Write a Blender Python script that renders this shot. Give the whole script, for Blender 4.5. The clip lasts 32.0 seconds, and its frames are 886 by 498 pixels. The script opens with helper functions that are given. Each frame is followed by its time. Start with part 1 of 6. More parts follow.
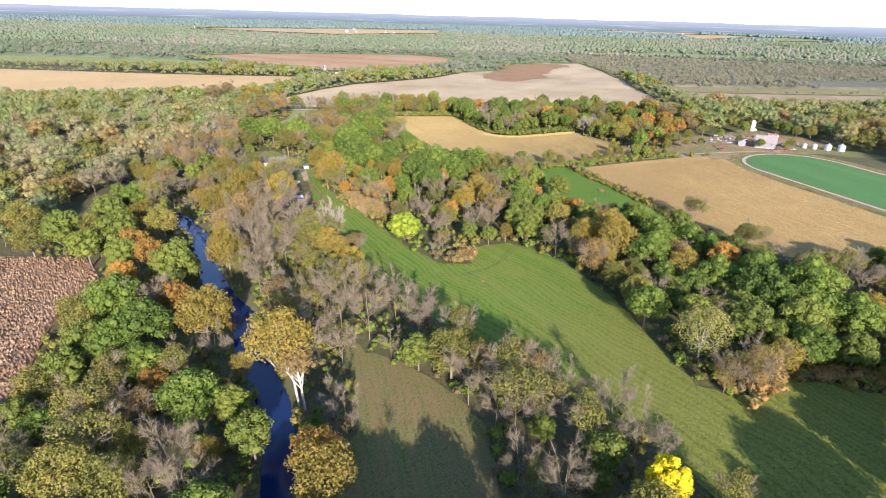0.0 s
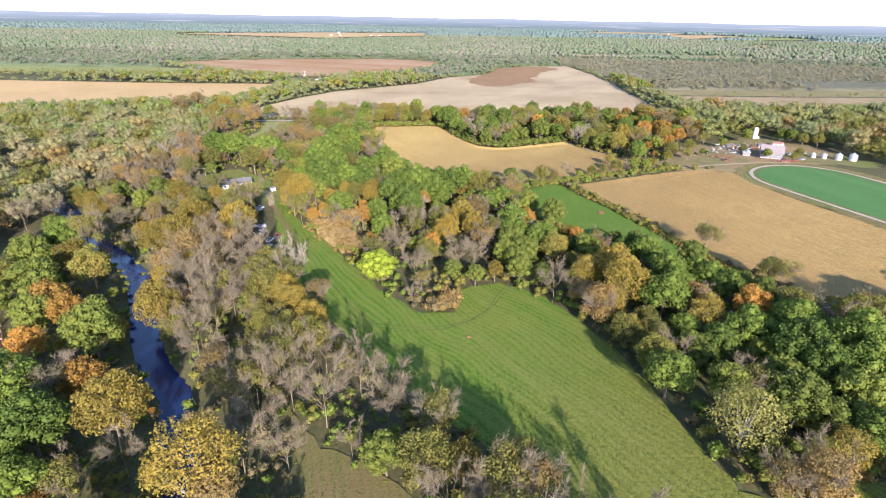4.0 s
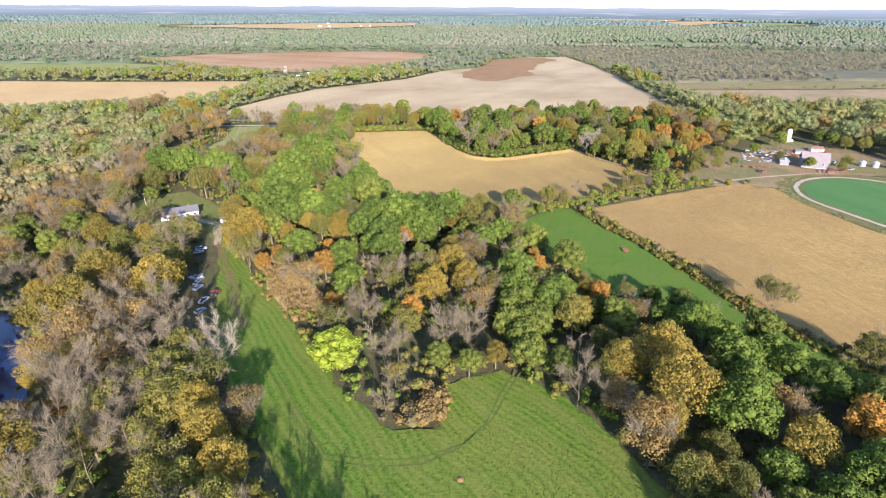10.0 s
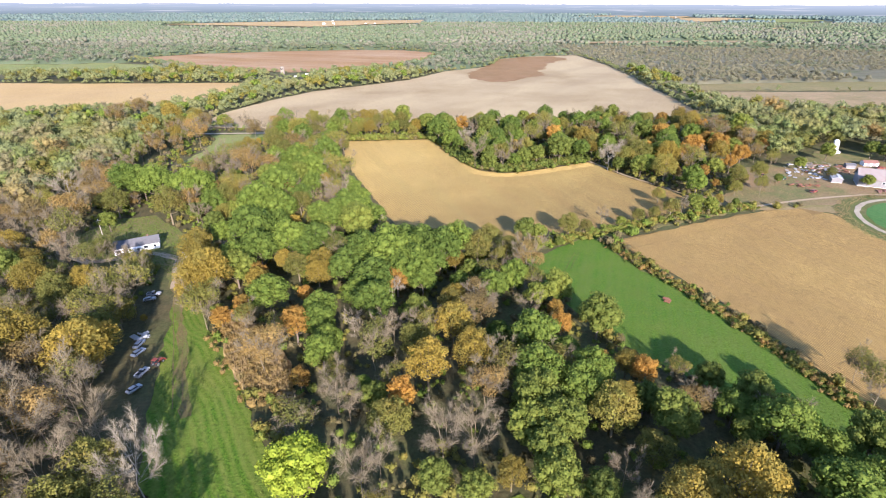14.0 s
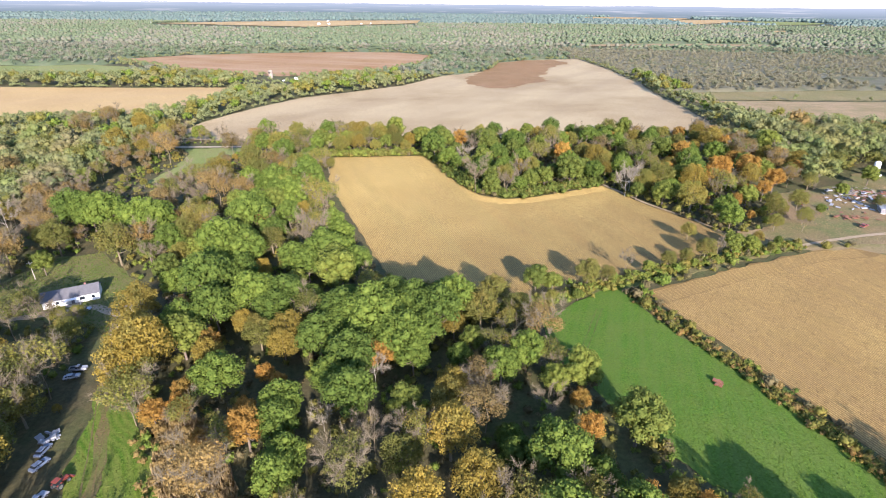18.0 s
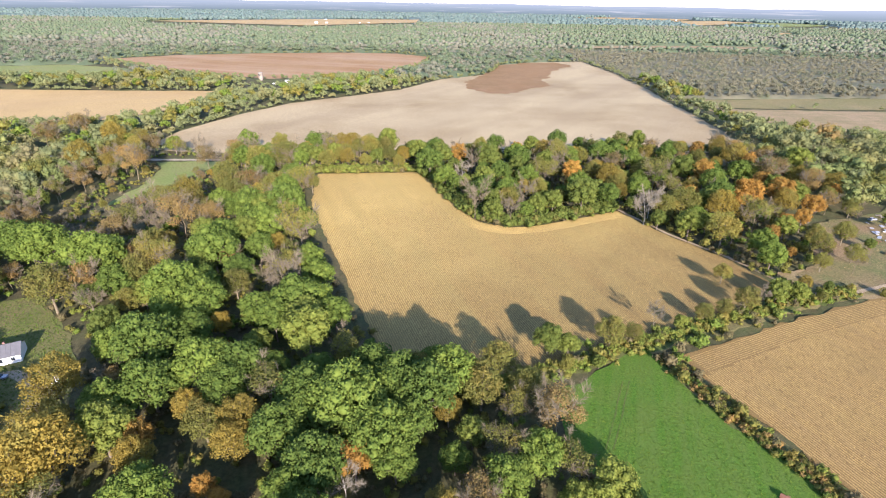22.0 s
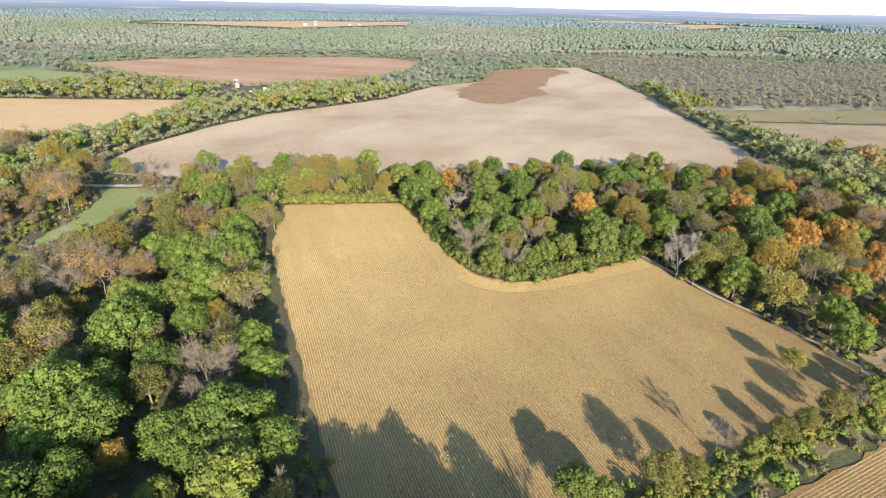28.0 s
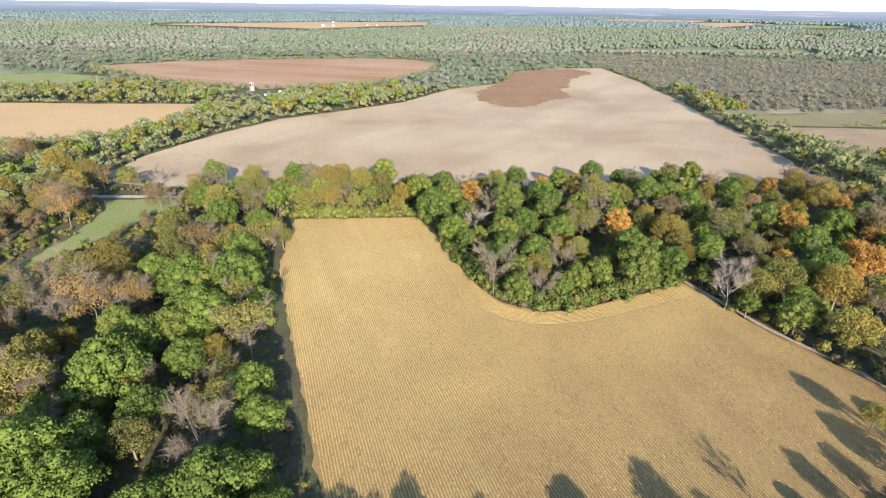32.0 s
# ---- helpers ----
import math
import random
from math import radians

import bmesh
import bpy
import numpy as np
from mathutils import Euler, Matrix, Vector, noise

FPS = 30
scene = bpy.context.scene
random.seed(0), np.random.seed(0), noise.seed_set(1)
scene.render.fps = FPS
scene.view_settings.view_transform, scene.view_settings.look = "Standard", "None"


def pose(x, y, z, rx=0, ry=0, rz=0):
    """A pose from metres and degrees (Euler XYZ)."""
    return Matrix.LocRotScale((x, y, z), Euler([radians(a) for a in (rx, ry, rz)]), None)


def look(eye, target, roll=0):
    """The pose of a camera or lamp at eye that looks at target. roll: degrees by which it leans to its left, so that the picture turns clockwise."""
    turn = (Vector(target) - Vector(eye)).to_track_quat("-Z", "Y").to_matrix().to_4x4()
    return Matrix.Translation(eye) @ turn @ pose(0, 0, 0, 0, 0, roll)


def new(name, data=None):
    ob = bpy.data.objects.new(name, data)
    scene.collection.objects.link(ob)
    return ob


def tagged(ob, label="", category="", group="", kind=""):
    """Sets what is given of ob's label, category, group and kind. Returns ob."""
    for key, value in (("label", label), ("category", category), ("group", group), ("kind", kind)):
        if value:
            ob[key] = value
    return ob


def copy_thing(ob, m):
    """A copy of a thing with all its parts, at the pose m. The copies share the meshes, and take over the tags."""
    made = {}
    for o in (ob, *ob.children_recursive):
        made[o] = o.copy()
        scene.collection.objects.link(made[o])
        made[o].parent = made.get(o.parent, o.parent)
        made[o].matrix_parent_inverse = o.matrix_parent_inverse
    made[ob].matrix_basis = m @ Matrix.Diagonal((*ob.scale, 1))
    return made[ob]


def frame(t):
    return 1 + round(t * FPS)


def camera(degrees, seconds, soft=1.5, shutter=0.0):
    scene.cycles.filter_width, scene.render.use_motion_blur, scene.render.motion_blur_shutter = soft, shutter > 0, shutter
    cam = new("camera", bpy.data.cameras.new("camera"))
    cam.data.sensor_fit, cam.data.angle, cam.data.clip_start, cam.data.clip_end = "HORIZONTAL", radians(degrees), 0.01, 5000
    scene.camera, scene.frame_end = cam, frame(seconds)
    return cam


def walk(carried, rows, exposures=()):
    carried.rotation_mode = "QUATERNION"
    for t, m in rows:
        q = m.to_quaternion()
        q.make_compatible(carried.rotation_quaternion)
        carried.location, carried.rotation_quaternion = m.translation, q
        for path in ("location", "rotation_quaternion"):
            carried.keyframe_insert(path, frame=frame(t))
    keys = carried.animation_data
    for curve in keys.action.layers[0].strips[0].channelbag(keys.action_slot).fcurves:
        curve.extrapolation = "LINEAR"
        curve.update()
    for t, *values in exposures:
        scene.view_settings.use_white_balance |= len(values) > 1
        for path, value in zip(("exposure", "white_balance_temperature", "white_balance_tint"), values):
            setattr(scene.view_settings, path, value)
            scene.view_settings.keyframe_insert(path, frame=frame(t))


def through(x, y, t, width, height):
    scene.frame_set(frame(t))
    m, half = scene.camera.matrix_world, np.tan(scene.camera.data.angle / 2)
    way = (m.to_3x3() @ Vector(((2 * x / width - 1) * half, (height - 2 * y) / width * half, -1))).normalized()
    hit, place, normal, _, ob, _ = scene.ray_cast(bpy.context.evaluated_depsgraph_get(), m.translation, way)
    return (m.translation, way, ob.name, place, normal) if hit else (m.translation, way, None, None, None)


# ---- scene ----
from mathutils import geometry

cam = camera(80.513, 32.0, soft=1.1)


def view(x, y, z, yaw, pitch, roll):
    return pose(x, y, z, 90 + pitch, 0, yaw) @ pose(0, 0, 0, 0, 0, roll)


# seconds, east, north, height, yaw, pitch, roll of the flight
PATH = [
    (0, 0.00, 0.00, 95.46, -0.00, -24.23, 0.26),
    (0.5, 0.80, 4.59, 95.49, -0.05, -24.18, 0.08),
    (1, 1.40, 9.23, 95.61, -0.28, -24.15, 0.06),
    (1.5, 1.78, 13.89, 95.88, -0.46, -24.15, 0.02),
    (2, 2.21, 18.39, 96.14, -0.58, -24.14, -0.03),
    (2.5, 2.78, 22.82, 96.30, -0.73, -24.12, -0.08),
    (3, 3.41, 27.34, 96.33, -0.90, -24.08, -0.13),
    (3.5, 4.00, 31.82, 96.30, -1.04, -24.02, -0.21),
    (5.5, 5.05, 51.72, 96.85, -1.48, -24.16, -0.16),
    (6, 5.28, 56.79, 96.87, -1.61, -24.30, -0.13),
    (6.5, 5.80, 61.70, 96.82, -1.65, -24.41, -0.25),
    (7, 6.44, 66.73, 96.78, -1.68, -24.51, -0.33),
    (7.5, 7.12, 71.82, 96.72, -1.70, -24.63, -0.42),
    (8, 7.85, 76.75, 96.69, -1.69, -24.75, -0.57),
    (8.5, 8.40, 81.66, 96.68, -1.72, -24.87, -0.57),
    (9, 9.07, 86.75, 96.70, -1.67, -24.95, -0.70),
    (9.5, 9.78, 91.98, 96.68, -1.61, -25.02, -0.87),
    (10, 10.41, 97.22, 96.60, -1.54, -25.06, -0.95),
    (10.5, 10.88, 102.68, 96.48, -1.49, -25.13, -1.05),
    (11, 11.48, 108.18, 96.31, -1.39, -25.16, -1.14),
    (11.5, 12.09, 113.49, 96.14, -1.28, -25.22, -1.20),
    (12, 12.48, 118.92, 96.03, -1.23, -25.32, -1.14),
    (12.5, 12.71, 124.48, 96.03, -1.19, -25.34, -1.22),
    (13, 13.08, 130.05, 96.05, -1.05, -25.36, -1.15),
    (13.5, 13.39, 135.51, 96.00, -0.90, -25.34, -1.19),
    (14, 13.70, 140.93, 95.89, -0.81, -25.32, -1.15),
    (14.5, 13.90, 146.38, 95.82, -0.79, -25.27, -1.15),
    (16.5, 14.19, 167.91, 96.50, -1.10, -25.33, -0.88),
    (17, 14.33, 173.04, 96.80, -1.20, -25.32, -0.81),
    (17.5, 14.46, 177.99, 97.09, -1.28, -25.32, -0.75),
    (18, 14.82, 182.53, 97.43, -1.27, -25.32, -0.75),
    (18.5, 15.18, 187.05, 97.77, -1.29, -25.27, -0.69),
    (19, 15.51, 191.66, 98.07, -1.32, -25.26, -0.68),
    (19.5, 15.88, 196.23, 98.34, -1.35, -25.28, -0.69),
    (20, 16.08, 200.81, 98.56, -1.39, -25.31, -0.61),
    (20.5, 16.17, 205.47, 98.70, -1.46, -25.35, -0.44),
    (21, 16.38, 210.18, 98.79, -1.52, -25.38, -0.33),
    (21.5, 16.77, 214.81, 98.79, -1.50, -25.39, -0.29),
    (22, 17.40, 219.41, 98.81, -1.44, -25.42, -0.36),
    (22.5, 17.94, 223.94, 98.81, -1.43, -25.43, -0.39),
    (23, 18.33, 228.48, 98.81, -1.46, -25.44, -0.34),
    (23.5, 18.83, 233.12, 98.88, -1.45, -25.47, -0.32),
    (24, 19.44, 237.83, 98.90, -1.41, -25.48, -0.27),
    (24.5, 19.98, 242.38, 98.88, -1.36, -25.49, -0.24),
    (25, 20.38, 247.06, 98.94, -1.32, -25.50, -0.20),
    (25.5, 20.76, 251.72, 98.98, -1.29, -25.47, -0.20),
    (27.5, 21.06, 268.84, 98.82, -1.98, -25.28, -0.08),
    (28, 21.09, 272.17, 98.79, -2.33, -25.22, -0.06),
    (28.5, 20.91, 275.49, 98.93, -2.32, -25.20, -0.02),
    (29, 20.61, 278.34, 99.07, -2.15, -25.14, -0.09),
    (29.5, 20.28, 280.50, 99.12, -2.00, -25.14, -0.06),
    (30, 20.14, 282.52, 99.09, -1.75, -25.15, -0.10),
    (30.5, 20.05, 284.64, 99.05, -1.30, -25.14, -0.25),
    (31, 19.86, 287.16, 98.97, -0.93, -25.20, -0.37),
    (31.5, 19.79, 290.13, 98.95, -0.64, -25.23, -0.44),
    (32, 19.98, 293.19, 98.95, -0.37, -25.23, -0.55),
]
walk(cam, [(t, view(*r)) for t, *r in PATH], exposures=[(0, 1.55, 5950, 24), (20, 1.53, 5950, 24), (32, 1.46, 5950, 24)])

# ---- light: low autumn sun behind the flight, clear pale sky ----
SUN_FROM = Vector((0.22, -0.975, math.tan(radians(19.5)))).normalized()
world = bpy.data.worlds.new("sky")
scene.world = world
world.use_nodes = True
wn = world.node_tree.nodes
sky = wn.new("ShaderNodeTexSky")
sky.sky_type = "NISHITA"
sky.sun_disc = False
sky.sun_elevation = radians(19.5)
sky.sun_rotation = math.atan2(SUN_FROM.x, SUN_FROM.y)
sky.air_density, sky.dust_density, sky.ozone_density = 1.0, 0.2, 2.5
wn["Background"].inputs["Strength"].default_value = 0.145
world.node_tree.links.new(sky.outputs[0], wn["Background"].inputs[0])
sun_data = bpy.data.lights.new("sun", "SUN")
sun_data.energy, sun_data.angle, sun_data.color = 4.9, radians(0.55), (1.0, 0.92, 0.79)
sun = new("sun", sun_data)
sun.matrix_world = look(SUN_FROM * 900, (0, 0, 0))


# ---- materials ----
def nodes_of(name):
    m = bpy.data.materials.new(name)
    m.use_nodes = True
    return m, m.node_tree.nodes, m.node_tree.links, m.node_tree.nodes["Principled BSDF"]


def add_noise(n, l, coord, scale, detail=4.0, rough=0.6):
    t = n.new("ShaderNodeTexNoise")
    t.inputs["Scale"].default_value, t.inputs["Detail"].default_value, t.inputs["Roughness"].default_value = scale, detail, rough
    l.new(coord, t.inputs["Vector"])
    return t.outputs["Fac"]


def ramp(n, l, fac, lo, hi):
    r = n.new("ShaderNodeMapRange")
    r.inputs["From Min"].default_value, r.inputs["From Max"].default_value = lo, hi
    l.new(fac, r.inputs["Value"])
    return r.outputs["Result"]


def blend(n, l, fac, a, b, mode="MIX"):
    x = n.new("ShaderNodeMix")
    x.data_type, x.blend_type = "RGBA", mode
    for value, slot in ((fac, 0), (a, 6), (b, 7)):
        if isinstance(value, (tuple, float, int)):
            x.inputs[slot].default_value = (*value, 1) if isinstance(value, tuple) else value
        else:
            l.new(value, x.inputs[slot])
    return x.outputs[2]


def calc(n, l, op, a, b=0.0):
    x = n.new("ShaderNodeMath")
    x.operation = op
    for i, v in enumerate((a, b)):
        if isinstance(v, (int, float)):
            x.inputs[i].default_value = v
        else:
            l.new(v, x.inputs[i])
    return x.outputs[0]


def soil(name, base, patch, fleck, big=0.03, mid=0.25, fine=2.0, rough=0.95, rows=None, row_tint=None, bump=0.4, patch_range=(0.42, 0.62), lines=0.5, wobble=0.0, streak=None, drift=None, grit=0.55):
    """Ground cover: broad patches, medium mottling, fine flecks, optional rows (direction in degrees from north,
    spacing) and a drift to another colour.
    """
    m, n, l, p = nodes_of(name)
    pos = n.new("ShaderNodeNewGeometry").outputs["Position"]
    c = blend(n, l, ramp(n, l, add_noise(n, l, pos, big * 0.67, 3), *patch_range), base, patch)
    c = blend(n, l, calc(n, l, "MULTIPLY", ramp(n, l, add_noise(n, l, pos, mid * 0.67, 5), 0.45, 0.7), 0.6), c, fleck)
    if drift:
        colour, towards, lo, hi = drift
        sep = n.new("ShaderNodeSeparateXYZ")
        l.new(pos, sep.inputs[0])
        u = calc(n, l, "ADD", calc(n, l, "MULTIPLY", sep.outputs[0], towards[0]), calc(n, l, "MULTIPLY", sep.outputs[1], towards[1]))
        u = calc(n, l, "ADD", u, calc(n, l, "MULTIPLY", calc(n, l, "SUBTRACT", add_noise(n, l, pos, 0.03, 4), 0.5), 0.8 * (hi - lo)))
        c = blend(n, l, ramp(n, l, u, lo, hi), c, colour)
    height = add_noise(n, l, pos, fine, 6, 0.75)
    c = blend(n, l, grit, c, blend(n, l, ramp(n, l, height, 0.3, 0.7), (0.35, 0.35, 0.35), (1.6, 1.6, 1.6)), "MULTIPLY")
    if rows:
        sep = n.new("ShaderNodeSeparateXYZ")
        l.new(pos, sep.inputs[0])
        a = radians(rows[0])
        u = calc(n, l, "ADD", calc(n, l, "MULTIPLY", sep.outputs[0], math.cos(a)), calc(n, l, "MULTIPLY", sep.outputs[1], math.sin(a)))
        if wobble:
            u = calc(n, l, "ADD", u, calc(n, l, "MULTIPLY", add_noise(n, l, pos, 0.013, 2), wobble))
        w = calc(n, l, "SINE", calc(n, l, "MULTIPLY", u, math.tau / rows[1]))
        w = ramp(n, l, calc(n, l, "ADD", w, calc(n, l, "MULTIPLY", calc(n, l, "SUBTRACT", add_noise(n, l, pos, 0.6, 4), 0.5), 3.0)), -1.0, 1.2)
        c = blend(n, l, calc(n, l, "MULTIPLY", w, lines), c, row_tint or fleck)
    if streak:
        sep = n.new("ShaderNodeSeparateXYZ")
        l.new(pos, sep.inputs[0])
        a = radians(streak[0])
        u = calc(n, l, "ADD", calc(n, l, "MULTIPLY", sep.outputs[0], math.cos(a)), calc(n, l, "MULTIPLY", sep.outputs[1], math.sin(a)))
        v = calc(n, l, "SUBTRACT", calc(n, l, "MULTIPLY", sep.outputs[1], math.cos(a)), calc(n, l, "MULTIPLY", sep.outputs[0], math.sin(a)))
        uv = n.new("ShaderNodeCombineXYZ")
        l.new(u, uv.inputs[0])
        l.new(calc(n, l, "MULTIPLY", v, 0.07), uv.inputs[1])
        s = ramp(n, l, add_noise(n, l, uv.outputs[0], streak[1], 4, 0.65), 0.42, 0.68)
        c = blend(n, l, calc(n, l, "MULTIPLY", s, streak[3]), c, streak[2])
    l.new(c, p.inputs["Base Color"])
    p.inputs["Roughness"].default_value = rough
    p.inputs["Specular IOR Level"].default_value = 0.15
    b = n.new("ShaderNodeBump")
    b.inputs["Strength"].default_value, b.inputs["Distance"].default_value = bump, 0.3
    l.new(height, b.inputs["Height"])
    l.new(b.outputs[0], p.inputs["Normal"])
    return m


def leaf(name, dark, light, accent=None, through=0.25, far=False):
    """Foliage: varies leaf by leaf, tree by tree and in broad drifts; light shines through."""
    m, n, l, p = nodes_of(name)
    g = n.new("ShaderNodeNewGeometry")
    c = blend(n, l, calc(n, l, "ADD", calc(n, l, "MULTIPLY", g.outputs["Random Per Island"], 0.5 if far else 0.64), 0.25 if far else 0.18), dark, light)
    pos = g.outputs["Position"]
    tree = n.new("ShaderNodeObjectInfo").outputs["Random"]
    if accent:
        drift = ramp(n, l, add_noise(n, l, pos, 0.024 if far else 0.11, 3), 0.52, 0.64)
        c = blend(n, l, calc(n, l, "MULTIPLY", drift, 0.8), c, accent)
    if far:
        tone = ramp(n, l, add_noise(n, l, pos, 0.06, 3), 0.1, 0.9)
    else:
        tone = tree
    c = blend(n, l, 1.0, c, blend(n, l, tone, (0.72, 0.76, 0.8), (1.28, 1.22, 1.1)), "MULTIPLY")
    l.new(c, p.inputs["Base Color"])
    p.inputs["Roughness"].default_value = 0.8
    p.inputs["Specular IOR Level"].default_value = 0.08
    t = n.new("ShaderNodeBsdfTranslucent")
    l.new(c, t.inputs["Color"])
    x = n.new("ShaderNodeMixShader")
    x.inputs[0].default_value = through
    l.new(p.outputs[0], x.inputs[1])
    l.new(t.outputs[0], x.inputs[2])
    l.new(x.outputs[0], n["Material Output"].inputs["Surface"])
    return m


def plain(name, colour, rough=0.6, metal=0.0, dirt=0.25, scale=1.5, dirt_colour=None):
    m, n, l, p = nodes_of(name)
    pos = n.new("ShaderNodeTexCoord").outputs["Object"]
    f = ramp(n, l, add_noise(n, l, pos, scale, 6, 0.7), 0.35, 0.75)
    d = dirt_colour or tuple(v * 0.45 for v in colour)
    l.new(blend(n, l, calc(n, l, "MULTIPLY", f, dirt * 2), colour, d), p.inputs["Base Color"])
    p.inputs["Roughness"].default_value, p.inputs["Metallic"].default_value = rough, metal
    return m


M_FLOOR = soil("woodland_floor", (0.082, 0.074, 0.034), (0.08, 0.088, 0.03), (0.13, 0.098, 0.045), 0.03, 0.3, 0.8, bump=0.9)
M_MEADOW = soil("meadow_grass", (0.062, 0.14, 0.009), (0.115, 0.15, 0.016), (0.05, 0.118, 0.009), 0.022, 0.4, 1.2, rows=(34, 2.2), row_tint=(0.175, 0.20, 0.036), lines=0.5, wobble=34, streak=(36, 0.2, (0.18, 0.18, 0.04), 0.6), bump=0.8, drift=((0.125, 0.13, 0.022), (0.8, -0.6), -85, -35), grit=0.95)
M_LANE = soil("lane_grass", (0.11, 0.115, 0.03), (0.145, 0.11, 0.046), (0.085, 0.12, 0.024), 0.05, 0.2, 1.6, rows=(14, 2.1), row_tint=(0.17, 0.12, 0.058), lines=0.45, streak=(14, 0.22, (0.18, 0.12, 0.05), 0.75), wobble=6, grit=0.9)
M_CLOVER = soil("green_crop", (0.066, 0.14, 0.013), (0.09, 0.15, 0.018), (0.11, 0.145, 0.024), 0.03, 0.2, 1.6, rows=(-20, 3.4), row_tint=(0.10, 0.14, 0.03), lines=0.3, streak=(-20, 0.2, (0.10, 0.14, 0.026), 0.5), grit=0.85)
M_TRACKGREEN = soil("infield_crop", (0.05, 0.135, 0.032), (0.055, 0.145, 0.036), (0.075, 0.145, 0.036), 0.03, 0.3, 1.6, rows=(16, 3.0), row_tint=(0.085, 0.165, 0.045), lines=0.4, streak=(16, 0.05, (0.09, 0.17, 0.05), 0.6), grit=0.8)
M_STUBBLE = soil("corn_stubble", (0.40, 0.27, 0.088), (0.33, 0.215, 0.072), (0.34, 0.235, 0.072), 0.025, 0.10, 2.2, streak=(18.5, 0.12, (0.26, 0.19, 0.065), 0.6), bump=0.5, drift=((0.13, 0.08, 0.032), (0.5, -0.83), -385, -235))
M_STUBBLE_B = soil("bean_stubble", (0.24, 0.15, 0.05), (0.20, 0.125, 0.045), (0.20, 0.13, 0.045), 0.02, 0.12, 2.2, bump=0.7)
M_TILLED = soil("pale_tilled_field", (0.41, 0.31, 0.165), (0.29, 0.205, 0.10), (0.43, 0.325, 0.175), 0.009, 0.04, 0.8, bump=0.2, streak=(-35, 0.022, (0.29, 0.21, 0.115), 0.5))
M_TILLED_DARK = soil("dark_tilled_soil", (0.225, 0.13, 0.052), (0.25, 0.14, 0.058), (0.28, 0.17, 0.08), 0.02, 0.06, 0.8, bump=0.2)
M_RED = soil("reddish_tilled_field", (0.285, 0.155, 0.058), (0.33, 0.205, 0.095), (0.255, 0.135, 0.052), 0.008, 0.04, 0.8, bump=0.2, streak=(70, 0.02, (0.40, 0.26, 0.16), 0.6))
M_TAN = soil("tan_field", (0.42, 0.285, 0.115), (0.37, 0.245, 0.10), (0.44, 0.30, 0.125), 0.01, 0.05, 0.8, bump=0.2, streak=(-70, 0.03, (0.37, 0.25, 0.13), 0.5))
M_PALEGREEN = soil("pale_pasture", (0.175, 0.205, 0.055), (0.205, 0.215, 0.065), (0.22, 0.20, 0.075), 0.02, 0.08, 0.8)
M_OLIVE = soil("olive_rough_field", (0.20, 0.165, 0.06), (0.24, 0.18, 0.075), (0.18, 0.16, 0.06), 0.02, 0.06, 0.8)
M_ROUGH = soil("dry_rough_grass", (0.31, 0.215, 0.11), (0.24, 0.175, 0.08), (0.20, 0.175, 0.07), 0.03, 0.12, 1.2)
M_YARD = soil("yard_dirt", (0.235, 0.16, 0.08), (0.13, 0.135, 0.045), (0.21, 0.135, 0.07), 0.04, 0.15, 1.2, patch_range=(0.4, 0.6), grit=0.8)
M_LAWN = soil("lawn", (0.125, 0.145, 0.036), (0.165, 0.14, 0.055), (0.095, 0.115, 0.03), 0.06, 0.25, 1.6, patch_range=(0.35, 0.58))
M_BANK = soil("weedy_bank", (0.085, 0.12, 0.025), (0.15, 0.125, 0.05), (0.07, 0.095, 0.022), 0.06, 0.3, 1.0, patch_range=(0.35, 0.6), bump=0.9)
M_GRAVEL = soil("gravel", (0.37, 0.31, 0.215), (0.33, 0.27, 0.19), (0.42, 0.36, 0.26), 0.08, 0.4, 2.5)
M_DIRT = soil("dirt_track", (0.36, 0.27, 0.17), (0.31, 0.23, 0.13), (0.40, 0.31, 0.2), 0.08, 0.4, 2.5)
M_MARK = soil("flattened_grass", (0.07, 0.105, 0.02), (0.12, 0.12, 0.035), (0.09, 0.12, 0.025), 0.1, 0.4, 1.6)
M_WORN = soil("worn_lane_dirt", (0.18, 0.115, 0.055), (0.13, 0.12, 0.04), (0.12, 0.13, 0.035), 0.08, 0.35, 1.6, streak=(22, 0.5, (0.12, 0.135, 0.03), 0.8))
M_BARK = plain("bark", (0.17, 0.13, 0.095), 0.9, 0, 0.3, 2.0)
M_PALEBARK = plain("pale_bark", (0.40, 0.355, 0.28), 0.85, 0, 0.25, 1.2, (0.22, 0.19, 0.15))
M_TWIG = plain("grey_twigs", (0.18, 0.142, 0.083), 0.9, 0, 0.25, 0.5)
M_TWIG_PALE = plain("pale_twigs", (0.27, 0.225, 0.15), 0.9, 0, 0.2, 0.5)
L_OAK = leaf("oak_green", (0.06, 0.10, 0.018), (0.155, 0.20, 0.036), None, 0.26)
L_LIGHT = leaf("light_green", (0.085, 0.118, 0.022), (0.185, 0.205, 0.042), None, 0.28)
L_LIME = leaf("lime_green", (0.16, 0.22, 0.02), (0.29, 0.34, 0.04))
L_OLIVE = leaf("olive_leaf", (0.125, 0.125, 0.028), (0.215, 0.205, 0.05), (0.235, 0.185, 0.045), 0.32)
L_YELLOW = leaf("yellow_leaf", (0.185, 0.145, 0.03), (0.315, 0.23, 0.045), (0.20, 0.175, 0.045), 0.35)
L_BRIGHT = leaf("bright_yellow_leaf", (0.48, 0.42, 0.012), (0.68, 0.58, 0.02))
